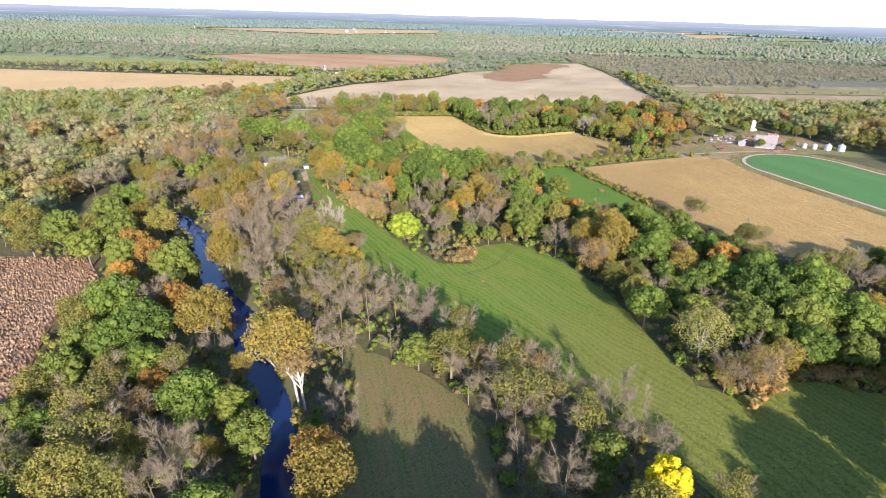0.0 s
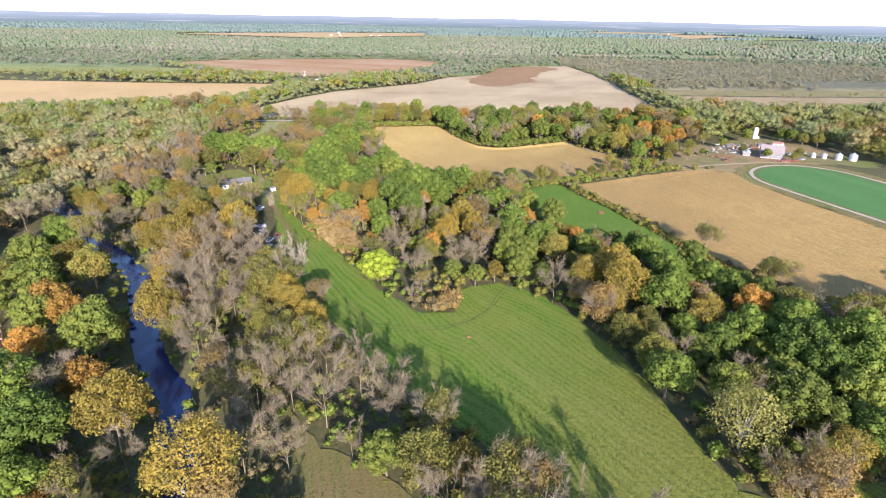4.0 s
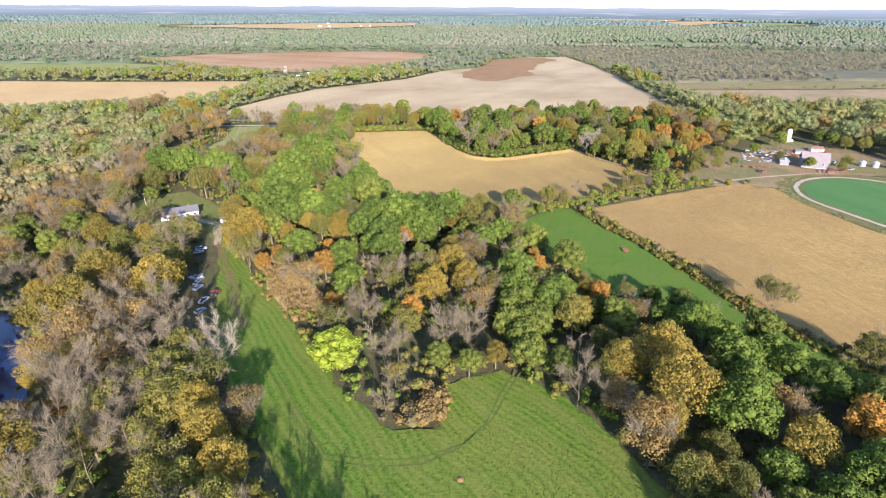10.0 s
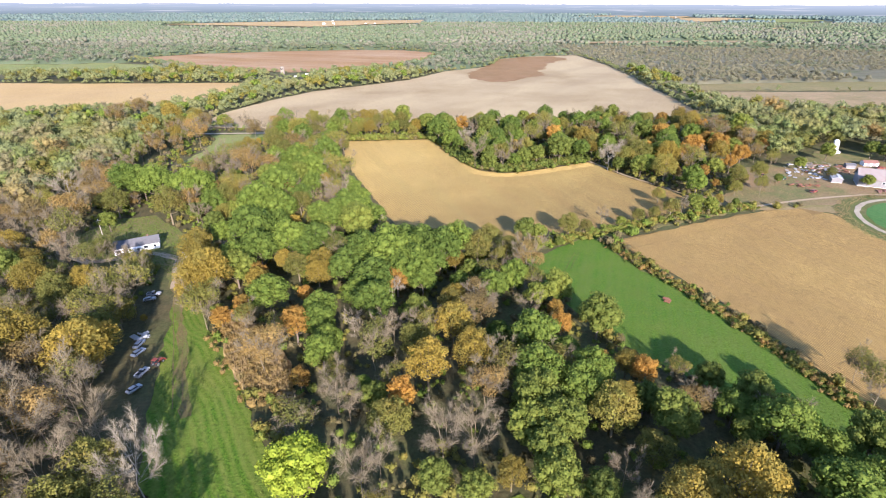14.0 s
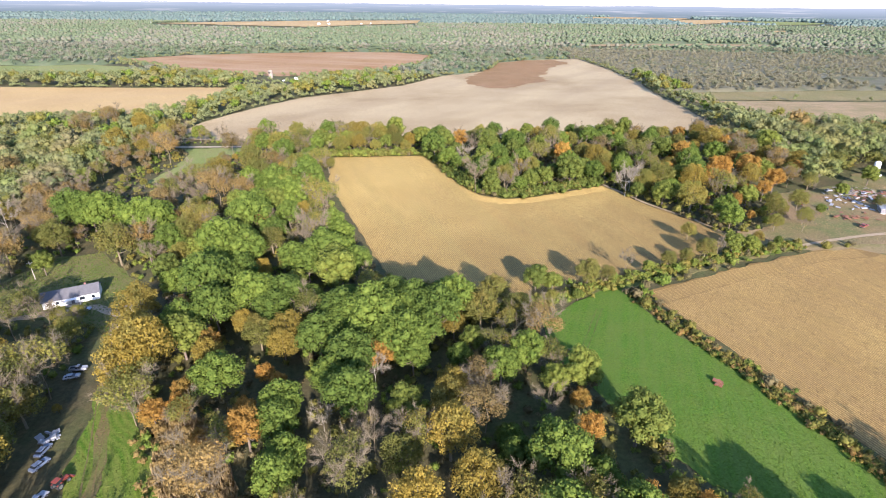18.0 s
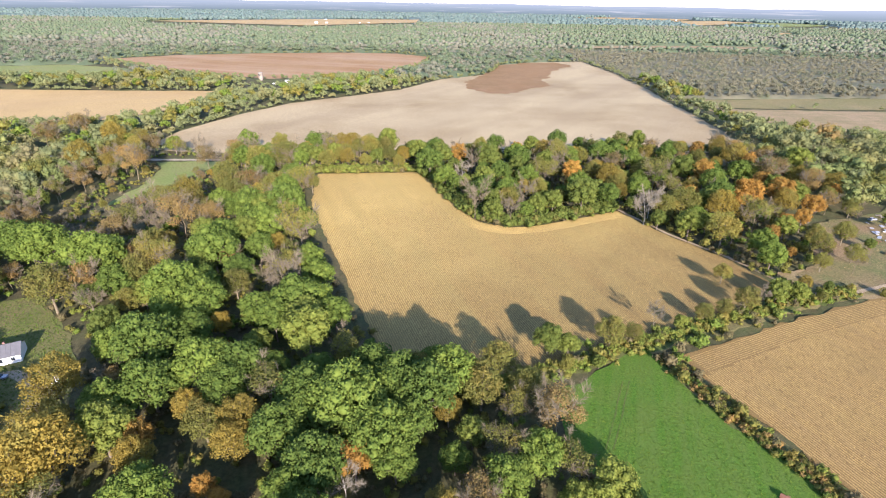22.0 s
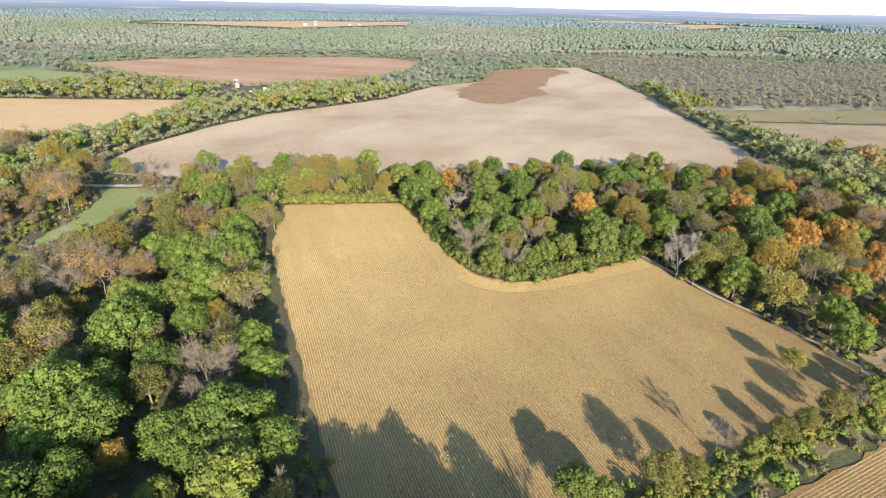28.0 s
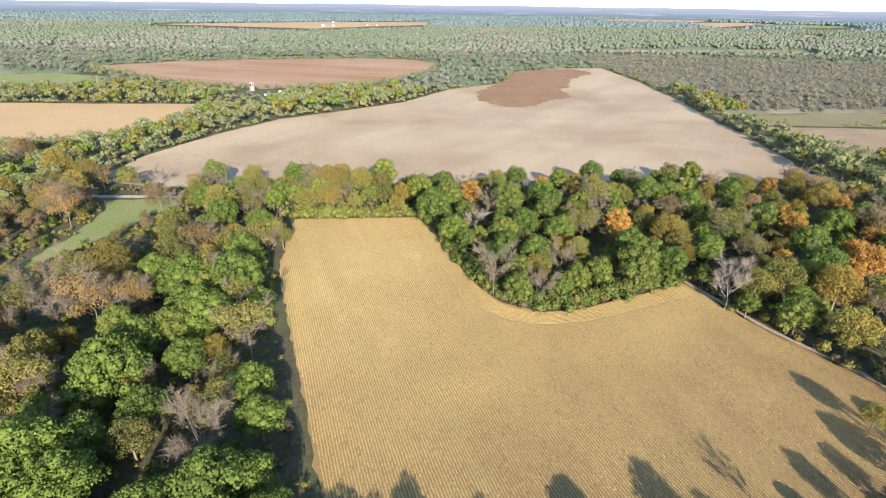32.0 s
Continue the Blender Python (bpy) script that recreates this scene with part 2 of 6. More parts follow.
L_ORANGE = leaf("orange_leaf", (0.28, 0.15, 0.035), (0.39, 0.225, 0.05), (0.34, 0.225, 0.05), 0.35)
L_RUST = leaf("rust_leaf", (0.19, 0.135, 0.05), (0.29, 0.205, 0.075), (0.25, 0.155, 0.05), 0.32)
L_PALE = leaf("pale_yellow_green", (0.20, 0.19, 0.045), (0.36, 0.32, 0.085))
# far leaves: aerial haze put into the colour, paler and bluer than near ones
L_FAR_HAZE = leaf("hazed_woods_leaf", (0.135, 0.175, 0.098), (0.18, 0.215, 0.122), (0.205, 0.20, 0.13), 0.35, True)
L_FAR2_HAZE = leaf("hazed_rust_leaf", (0.195, 0.19, 0.135), (0.245, 0.235, 0.17), (0.17, 0.20, 0.135), 0.35, True)
L_MID = leaf("mid_green_leaf", (0.12, 0.15, 0.05), (0.20, 0.225, 0.072), (0.22, 0.20, 0.07), 0.2, True)
L_CROP = leaf("crop_leaf", (0.06, 0.125, 0.013), (0.115, 0.16, 0.024), None, 0.25)
L_BRUSH = leaf("dull_brush", (0.10, 0.085, 0.04), (0.18, 0.145, 0.07), (0.12, 0.11, 0.04), 0.2)
L_GRASS = leaf("grass_blades", (0.075, 0.15, 0.016), (0.17, 0.20, 0.04), (0.19, 0.18, 0.05), 0.3)
L_LITTER = leaf("straw_litter", (0.26, 0.165, 0.055), (0.44, 0.30, 0.11), (0.30, 0.25, 0.075), 0.15)
L_HEDGEROW = leaf("hedgerow_leaf", (0.145, 0.165, 0.068), (0.245, 0.265, 0.11), (0.265, 0.235, 0.095), 0.35, True)
# distance haze painted in as a blue-green leaf tint
L_HAZE = leaf("hazed_distant_leaf", (0.105, 0.15, 0.13), (0.135, 0.18, 0.155), (0.15, 0.175, 0.155), 0.15, True)
L_SCRUB = leaf("grey_scrub", (0.20, 0.185, 0.115), (0.26, 0.24, 0.155), (0.17, 0.185, 0.10), 0.35, True)
L_BARE = leaf("bare_crown", (0.175, 0.16, 0.082), (0.25, 0.22, 0.11), (0.22, 0.195, 0.08), 0.25, True)
L_GOLD = leaf("golden_crown", (0.195, 0.155, 0.06), (0.275, 0.215, 0.085), (0.21, 0.185, 0.075), 0.2, True)
L_VERGE = leaf("verge_grass", (0.19, 0.135, 0.065), (0.33, 0.245, 0.12), (0.20, 0.18, 0.07), 0.15)
M_CORN = leaf("dry_corn", (0.36, 0.22, 0.125), (0.56, 0.37, 0.22), (0.48, 0.30, 0.16), 0.3)
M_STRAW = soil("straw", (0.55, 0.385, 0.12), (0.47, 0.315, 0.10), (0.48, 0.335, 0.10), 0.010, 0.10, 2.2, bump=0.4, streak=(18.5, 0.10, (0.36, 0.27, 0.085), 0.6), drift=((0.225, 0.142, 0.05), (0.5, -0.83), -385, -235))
M_STRAW_B = soil("pale_straw", (0.43, 0.29, 0.095), (0.35, 0.225, 0.075), (0.33, 0.225, 0.07), 0.02, 0.12, 2.2, bump=0.5, streak=(18, 0.3, (0.29, 0.19, 0.08), 0.6))


def water_material():
    m, n, l, p = nodes_of("river_water")
    p.inputs["Base Color"].default_value = (0.008, 0.018, 0.06, 1)
    p.inputs["Roughness"].default_value = 0.04
    p.inputs["IOR"].default_value = 1.33
    b = n.new("ShaderNodeBump")
    b.inputs["Strength"].default_value, b.inputs["Distance"].default_value = 0.25, 0.1
    l.new(add_noise(n, l, n.new("ShaderNodeNewGeometry").outputs["Position"], 1.2, 4), b.inputs["Height"])
    l.new(b.outputs[0], p.inputs["Normal"])
    return m


M_WATER = water_material()

# ---- the plan ----
POLY = {
    "stubble": [(-54, 541.5), (13.2, 541.5), (25.5, 496.5), (40.5, 458.25), (55.5, 450), (70.5, 452.25), (91.5, 460.5), (114, 469.5), (127.5, 436.5), (141, 413.25), (148.5, 391.5), (147, 382.5), (106.5, 366.75), (75, 355.5), (48, 344.25), (30, 337.5), (6, 342), (-6.9, 375), (-27, 430.5), (-46.5, 484.5)],
    "clover": [(51, 333), (84, 351.75), (87, 340.5), (93, 319.5), (103.5, 307.5), (112.5, 276), (120, 249), (132, 219), (144, 189), (132, 180), (111, 222), (93, 246), (75, 264), (60, 291), (51, 312)],
    "bean": [(92.5, 347.5), (135, 364.5), (175.5, 378), (195, 379.5), (205.5, 372), (205.5, 345), (211.5, 315), (229.5, 258), (252, 187.5), (189, 193.5), (147, 205.5), (128, 235.5), (121.5, 252), (114.5, 286.5), (104, 315)],
    "meadow": [(-87, 321), (-73.5, 282), (-64.5, 252), (-55.5, 228), (-36, 201), (-15, 168), (4.5, 145.5), (25.5, 124.5), (42, 106.5), (52.5, 94.5), (61.5, 75), (69, 45), (165, 45), (156, 102), (123, 115.5), (100.5, 123), (87, 112.5), (72, 118.5), (67.5, 142.5), (64.5, 163.5), (57, 184.5), (46.5, 207), (30, 219.75), (19.5, 217.5), (9, 210), (12, 198), (0, 196.5), (-12, 210), (-25.5, 228), (-37.5, 250.5), (-49.5, 270), (-67.5, 295.5), (-79.5, 322.5)],
    "lane": [(-37.5, 154.5), (-24, 133.5), (-10.5, 129), (4.5, 114), (10.5, 103.5), (13.5, 81), (16.5, 37.5), (-22.5, 37.5), (-24, 81), (-21, 103.5), (-28.5, 127.5)],
    "brush": [(-52, 272), (-57, 290), (-46, 288), (-36, 276), (-29, 266), (-27, 254), (-40, 254)],
    "corn": [(-255, 204), (-187.5, 199.5), (-150, 198.75), (-133.5, 181.5), (-129.9, 147), (-121.5, 126), (-114, 105), (-135, 72), (-255, 75)],
    "pasture_w": [(-159, 483), (-154.5, 520.5), (-159, 558), (-169.5, 573), (-120, 573), (-127.5, 555), (-132, 540), (-144, 507)],
    "yard": [(156, 394.5), (174, 381.75), (196.5, 383.25), (216, 384), (228, 391.5), (264, 391.5), (307.5, 387), (312, 427.5), (300, 472.5), (273, 483), (247.5, 462), (207, 450), (192, 435), (174, 405)],
    "lawn": [(-156, 357), (-147, 387), (-129, 393), (-114, 378), (-99, 363), (-84, 339), (-79.5, 324), (-88.5, 321), (-99, 333), (-126, 339)],
    "tilled": [(-199, 608), (-190, 673), (-165, 732), (-129, 790), (-78, 829), (-20, 879), (35, 977), (111, 1044), (143, 1170), (210, 1222), (303, 1245), (310, 1067), (295, 897), (277, 794), (270, 718), (260, 651), (252, 590), (251, 577), (120, 586), (-6, 593), (-126, 591)],
    "reddish": [(-538, 1181), (-450, 1265), (-315, 1322), (-160, 1362), (-47, 1358), (25, 1291), (1, 1150), (-60, 1024), (-133, 988), (-195, 966), (-271, 995), (-336, 1022), (-424, 1091)],
    "tan_w": [(-900, 900), (-464, 870), (-368, 866), (-220, 865), (-224, 789), (-260, 715), (-348, 706), (-600, 660), (-900, 645)],
    "pale_w": [(-1000, 1090), (-606, 1068), (-545, 1097), (-441, 1060), (-413, 1008), (-472, 985), (-547, 984), (-1000, 960)],
    "olive_e": [(296, 758), (299, 809), (520, 821), (800, 800), (800, 715), (452, 738), (367, 748)],
    "rough_e": [(293, 752), (363, 742), (445, 729), (800, 706), (800, 590), (450, 605), (385, 618), (322, 652), (306, 700)],
    "far_tan": [(-1200, 2720), (-930, 2970), (-585, 3220), (-22, 3420), (-30, 2990), (-273, 2770), (-441, 2507), (-804, 2607)],
    "far_tan_e": [(950, 4350), (1500, 4650), (2000, 4450), (1750, 4050), (1330, 4020)],
    "far_green_e": [(1949, 3797), (2330, 3800), (2420, 3550), (2096, 3261), (1783, 3205)],
    "reeds_far": [(418, 1618), (555, 1664), (758, 1688), (944, 1674), (905, 1600), (716, 1604), (528, 1591), (401, 1558)],
    "clearing_far": [(1392, 2480), (1506, 2495), (1418, 2343), (1300, 2310)],
    "far_pale_e": [(1646, 3933), (2050, 4100), (2150, 3850), (1486, 3217), (1355, 3300)],
}
RIVER = [(-315, 427.5), (-247.5, 357), (-198, 315), (-160.5, 273), (-135, 251.25), (-118.5, 233.25), (-103.5, 207), (-92.25, 186), (-81, 169.5), (-69, 156.75), (-60, 135), (-46.5, 114), (-39.75, 97.5), (-35.25, 81), (-28.5, 45), (-18, 0), (-6, -90)]
SEED = np.random.default_rng(7)


def inside(poly, x, y):
    p = np.asarray(poly, float)
    x, y = np.asarray(x, float), np.asarray(y, float)
    hit = np.zeros(x.shape, bool)
    for (x1, y1), (x2, y2) in zip(p, np.roll(p, -1, 0)):
        if y1 != y2:
            hit ^= ((y1 > y) != (y2 > y)) & (x < (x2 - x1) * (y - y1) / (y2 - y1) + x1)
    return hit


def from_line(line, x, y):
    """The distance of points from a line of straight pieces."""
    x, y = np.asarray(x, float), np.asarray(y, float)
    best = np.full(x.shape, 1e9)
    for (x1, y1), (x2, y2) in zip(line, line[1:]):
        dx, dy = x2 - x1, y2 - y1
        t = np.clip(((x - x1) * dx + (y - y1) * dy) / (dx * dx + dy * dy), 0, 1)
        best = np.minimum(best, np.hypot(x - x1 - t * dx, y - y1 - t * dy))
    return best


def land(x, y):
    """The lie of the land: level by the river, tilting gently eastward beyond the stubble field."""
    q = np.clip((np.asarray(y, float) - 560) / 500, 0, 1)
    return -0.021 * np.asarray(x, float) * q * q * (3 - 2 * q)


def from_edge(poly, x, y):
    return from_line(list(poly) + [poly[0]], x, y)


# ---- mesh helpers ----
def mesh_of(name, verts, faces, material):
    """A mesh from arrays of corners and of triangles or four-sided faces."""
    v, f = np.asarray(verts, np.float32).reshape(-1, 3), np.asarray(faces, np.int32)
    me = bpy.data.meshes.new(name)
    me.vertices.add(len(v))
    me.vertices.foreach_set("co", v.ravel())
    k = f.shape[1]
    me.loops.add(f.size)
    me.loops.foreach_set("vertex_index", f.ravel())
    me.polygons.add(len(f))
    me.polygons.foreach_set("loop_start", np.arange(0, f.size, k, dtype=np.int32))
    me.update(calc_edges=True)
    me.validate()
    me.materials.append(material)
    return me


def part(name, bm, material, parent, label=""):
    """Links a bmesh, or a finished mesh, as one mesh object under a thing or a part."""
    if isinstance(bm, bmesh.types.BMesh):
        me = bpy.data.meshes.new(name)
        bm.normal_update()
        bm.to_mesh(me)
        bm.free()
        me.materials.append(material)
    else:
        me = bm
    ob = new(name, me)
    ob.parent = parent
    return tagged(ob, label) if label else ob


def ragged(poly, step=4.0, amp=0.7, seed=0):
    """An outline with the uneven edge of a mown or tilled piece of land."""
    r, out = np.random.default_rng(seed), []
    for a, b in zip(poly, poly[1:] + poly[:1]):
        a, b = np.array(a, float), np.array(b, float)
        k = max(1, int(np.linalg.norm(b - a) / step))
        for i in range(k):
            out.append(a + (b - a) * i / k + r.normal(0, amp, 2))
    return out


def sheet(name, poly, z, material, label, category, step=4.0, amp=0.7):
    ring_ = [Vector((float(x), float(y))) for x, y in ragged(list(poly), step, amp, len(name))]
    k = len(ring_)
    if max(y for _, y in poly) > 560:
        p = np.array(poly, float)
        gx, gy = np.meshgrid(*[np.arange(p[:, i].min(), p[:, i].max(), max(30, np.ptp(p[:, i]) / 30)) for i in (0, 1)])
        mid = inside(poly, gx, gy) & (from_edge(poly, gx, gy) > 12)
        ring_ += [Vector((float(x), float(y))) for x, y in zip(gx[mid], gy[mid])]
    vs, _, fs, _, _, _ = geometry.delaunay_2d_cdt(ring_, [(i, (i + 1) % k) for i in range(k)], [], 1, 0.01)
    me = mesh_of(name, [(v.x, v.y, z + land(v.x, v.y)) for v in vs], [f if len(f) == 3 else f[:3] for f in fs], material)
    return tagged(new(name, me), label, category, kind="structure")


def ribbon(name, line, width, z, material, label, category, amp=0.25):
    """A road or track of uneven width along a line."""
    r = np.random.default_rng(len(line))
    pts = []
    for a, b in zip(line, line[1:]):
        a, b = np.array(a, float), np.array(b, float)
        k = max(1, int(np.linalg.norm(b - a) / 3))
        pts += [a + (b - a) * i / k for i in range(k)]
    pts.append(np.array(line[-1], float))
    pts = np.array(pts)
    d = np.gradient(pts, axis=0)
    d /= np.linalg.norm(d, axis=1)[:, None]
    side = np.stack([-d[:, 1], d[:, 0]], 1)
    w = width / 2 + r.normal(0, amp, (len(pts), 2))
    v = np.concatenate([np.c_[pts + side * w[:, :1], np.full(len(pts), z)], np.c_[pts - side * w[:, 1:], np.full(len(pts), z)]])
    k = len(pts)
    f = [(i + k, i + k + 1, i + 1, i) for i in range(k - 1)]
    v[:, 2] += land(v[:, 0], v[:, 1])
    return tagged(new(name, mesh_of(name, v, f, material)), label, category, kind="structure")


# ---- ground, river, fields ----
def build_ground():
    def axis(lo, hi, step, far):
        near = np.arange(lo, hi + step, step)
        out = [step * 1.25 ** k for k in range(1, 60)]
        up, down = hi + step + np.cumsum(out), lo - np.cumsum(out)
        return np.r_[down[down > -far][::-1], near, up[up < far]]
    xs, ys = axis(-320, 320, 3.2, 16500), axis(-60, 600, 3.2, 16500)
    ys = np.unique(np.r_[ys[ys < 600], np.arange(600, 1080, 12), ys[ys > 1080]])
    gx, gy = np.meshgrid(xs, ys)
    z = np.zeros(gx.shape)
    d = from_line(RIVER, gx, gy)
    z -= 3.0 * np.clip((7.0 - d) / 3.5, 0, 1)
    wild = np.ones(gx.shape)
    for p in POLY.values():
        wild *= np.where(inside(p, gx, gy), 0, 1)
    z += np.where(np.abs(gx) < 450, 0.25 * (np.sin(gx * 0.14) * np.cos(gy * 0.11) - 1) * wild * (d > 18), 0)
    z += land(gx, gy)
    k, m = gx.shape
    i = np.arange(k * m).reshape(k, m)
    f = np.stack([i[:-1, :-1], i[:-1, 1:], i[1:, 1:], i[1:, :-1]], -1).reshape(-1, 4)
    ob = new("ground", mesh_of("ground", np.stack([gx, gy, z], -1), f, M_FLOOR))
    tagged(ob, "leaf-littered brown and grassy ground under the woods", "ground", kind="structure")


build_ground()
ribbon("water", RIVER, 8.6, -1.9, M_WATER, "narrow dark blue river winding between wooded banks", "river", 0.1)
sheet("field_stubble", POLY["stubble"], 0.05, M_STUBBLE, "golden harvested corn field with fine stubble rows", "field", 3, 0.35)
sheet("field_clover", POLY["clover"], 0.05, M_CLOVER, "lush green strip of crop beside a hedgerow", "field")
sheet("field_bean", POLY["bean"], 0.05, M_STUBBLE_B, "tan harvested field with faint straw rows", "field")
sheet("meadow", POLY["meadow"], 0.05, M_MEADOW, "mown green meadow with curving wheel marks", "meadow")
sheet("lane", POLY["lane"], 0.05, M_LANE, "worn brownish green grass lane with wheel ruts", "lane")
sheet("brush_ground", POLY["brush"], 0.06, M_ROUGH, "dry tan brush in a gap of the woods", "brush")
sheet("field_corn", POLY["corn"], 0.05, M_TILLED_DARK, "brown soil under standing dry corn", "field")
sheet("pasture_west", POLY["pasture_w"], 0.05, M_PALEGREEN, "small sunlit green clearing beside a gravel road", "pasture")
sheet("farmyard_ground", POLY["yard"], 0.05, M_YARD, "bare brown and grassy farmyard ground", "farmyard")
sheet("lawn", POLY["lawn"], 0.05, M_LAWN, "rough green lawn round a small white house", "lawn")
sheet("field_tilled", POLY["tilled"], 0.2, M_TILLED, "wide pale grey-brown tilled field", "field", 8, 0.8)
sheet("soil_patch", [(68,954),(67,892),(87,858),(104,852),(122,862),(150,902),(179,923),(175,974),(197,1023),(216,1089),(268,1170),(250,1219),(199,1212),(142,1161),(114,1090),(91,1011)], 0.45, M_TILLED_DARK, "dark freshly tilled patch in the pale field", "field", 5, 2.5)
sheet("field_reddish", POLY["reddish"], 0.3, M_RED, "reddish brown tilled field beyond a row of trees", "field", 10, 1)
sheet("field_tan_west", POLY["tan_w"], 0.3, M_TAN, "flat tan harvested field in the distance", "field", 10, 1)
sheet("pasture_far", POLY["pale_w"], 0.3, M_PALEGREEN, "pale green pasture in the distance", "pasture", 10, 1)
sheet("field_olive", POLY["olive_e"], 0.3, M_OLIVE, "olive green rough field", "field", 10, 1)
sheet("field_rough", POLY["rough_e"], 0.3, M_ROUGH, "dry brown rough grass field", "field", 10, 1)
sheet("field_far_tan", POLY["far_tan"], 1.5, M_TAN, "pale tan field far off among woods", "field", 60, 8)
sheet("field_far_east", POLY["far_tan_e"], 1.5, M_TAN, "pale tan strip of field near the horizon", "field", 60, 8)
sheet("field_far_green", POLY["far_green_e"], 1.5, M_PALEGREEN, "pale green field near the horizon", "field", 60, 8)
sheet("field_far_pale", POLY["far_pale_e"], 1.5, M_TAN, "small pale field far off among woods", "field", 60, 8)


sheet("reed_strip", POLY["reeds_far"], 1.0, M_ROUGH, "pale strip of dry reeds far off between woods", "reeds", 20, 3)
sheet("far_clearing", POLY["clearing_far"], 1.0, M_TAN, "small pale clearing far off among woods", "clearing", 20, 3)
sheet("pond", [(409, 616), (426, 608), (443, 622), (436, 628), (421, 635)], 0.5, M_WATER, "small blue pond in rough dry grass", "pond", 4, 0.8)


def stadium(c1, c2, radius, steps=14):
    c1, c2 = np.array(c1, float), np.array(c2, float)
    d = (c2 - c1) / np.linalg.norm(c2 - c1)
    a0 = math.atan2(d[1], d[0])
    out = [tuple(c1 + radius * np.array([math.cos(a0 + math.pi / 2 + math.pi * i / steps), math.sin(a0 + math.pi / 2 + math.pi * i / steps)])) for i in range(steps + 1)]
    out += [tuple(c2 + radius * np.array([math.cos(a0 - math.pi / 2 + math.pi * i / steps), math.sin(a0 - math.pi / 2 + math.pi * i / steps)])) for i in range(steps + 1)]
    return out


T1, T2 = (247, 353.5), (291, 207)
ring = stadium(T1, T2, 35.2)
sheet("field_verge", [(146, 385), (175, 378.5), (206, 373), (230, 372), (240, 393), (200, 398), (157, 402)], 0.03, M_ROUGH, "dry tan grass between field and farmyard", "verge", 3, 0.8)
sheet("hedge_verge", [(70, 347), (88, 350), (110, 358), (135, 368), (175, 381), (205, 381), (232, 386), (205, 393), (165, 389), (146, 382), (106, 365.5), (80, 356)], 0.04, M_OLIVE, "rough olive grass beside a hedge", "verge", 3, 0.6)
sheet("track_verge", stadium(T1, T2, 44), 0.055, M_BANK, "dry tufted grass verge round the track", "verge", 3, 1.2)
sheet("bin_lawn", [(268, 398), (275, 409), (300, 404), (325, 392), (325, 374), (300, 380)], 0.075, M_LAWN, "green lawn beside the grain bins", "lawn")
sheet("infield", stadium(T1, T2, 31.5), 0.10, M_TRACKGREEN, "dark green crop inside an oval dirt track", "field", 3, 0.2)
ribbon("track_oval", ring + ring[:1], 2.4, 0.15, M_GRAVEL, "pale oval dirt track round a green field", "track", 0.12)
ribbon("farm_path", [(148.5, 384), (168, 381.75), (186, 387), (211.5, 393), (240, 396.75), (261, 394.5)], 2.0, 0.12, M_DIRT, "narrow worn dirt path from field to farmyard", "path", 0.2)
ribbon("field_path", [(114.75, 471), (128.25, 438), (142.5, 414.75), (151.5, 393), (156, 381)], 1.7, 0.13, M_DIRT, "narrow pale path along the field's edge", "path", 0.15)
ribbon("road_west", [(-390, 612), (-217.5, 586.5), (-172.5, 579), (-120, 576.75), (-75, 574.5)], 4.2, 0.12, M_GRAVEL, "pale gravel road between trees", "road")
ribbon("driveway", [(-85.5, 315), (-90, 328.5), (-94.5, 340.5), (-106.5, 346.5), (-132, 339), (-150, 351), (-177, 393), (-195, 450)], 3.6, 0.10, M_DIRT, "grey dirt driveway to the house", "driveway")
for off in (-1.35, 1.35):
    ribbon("wheel_rut", [(-84.75 + off, 318), (-75 + off, 294), (-64.5 + off, 270), (-55.5 + off, 249)], 0.4, 0.10, M_LANE, "worn brown wheel rut in the grass lane", "rut", 0.1)
    ribbon("wheel_rut", [(-19.5 + off, 117), (-10.5 + off, 93), (-4.5 + off, 72), (0 + off, 45)], 0.4, 0.10, M_LANE, "worn brown wheel rut in the grass lane", "rut", 0.1)

# worn marks in the grass
for off in (-0.95, 0.95):
    ribbon("wheel_mark", [(-36 + off, 222), (-25 + off, 203), (-16, 189.5 + off), (-5.6, 187 + off), (6.9, 187 + off), (16.2 + off * 0.5, 191 + off * 0.7), (24.2 + off * 0.8, 199.2 + off * 0.4), (30.2 + off, 211), (35 + off, 219)], 0.45, 0.10, M_MARK, "curved wheel mark in the mown meadow", "wheel mark", 0.12)
    ribbon("wheel_mark", [(60 + off, 312), (66 + off, 324), (72.6 + off, 337)], 0.35, 0.10, M_MARK, "faint wheel mark in the green crop", "wheel mark", 0.08)
ribbon("worn_path", [(-90.5, 325), (-79.7, 305.7), (-71.2, 287.5), (-64.9, 274.2), (-60, 262), (-52, 246)], 2.6, 0.09, M_WORN, "worn brown dirt strip along the grass lane", "path", 0.5)

# ---- trees ----
t_ = (1 + 5 ** 0.5) / 2
ICO_V = np.array([(-1, t_, 0), (1, t_, 0), (-1, -t_, 0), (1, -t_, 0), (0, -1, t_), (0, 1, t_), (0, -1, -t_), (0, 1, -t_), (t_, 0, -1), (t_, 0, 1), (-t_, 0, -1), (-t_, 0, 1)]) / math.hypot(1, t_)
ICO_F = np.array([(0, 11, 5), (0, 5, 1), (0, 1, 7), (0, 7, 10), (0, 10, 11), (1, 5, 9), (5, 11, 4), (11, 10, 2), (10, 7, 6), (7, 1, 8), (3, 9, 4), (3, 4, 2), (3, 2, 6), (3, 6, 8), (3, 8, 9), (4, 9, 5), (2, 4, 11), (6, 2, 10), (8, 6, 7), (9, 8, 1)])


def unit(v):
    return v / (np.linalg.norm(v, axis=-1, keepdims=True) + 1e-9)


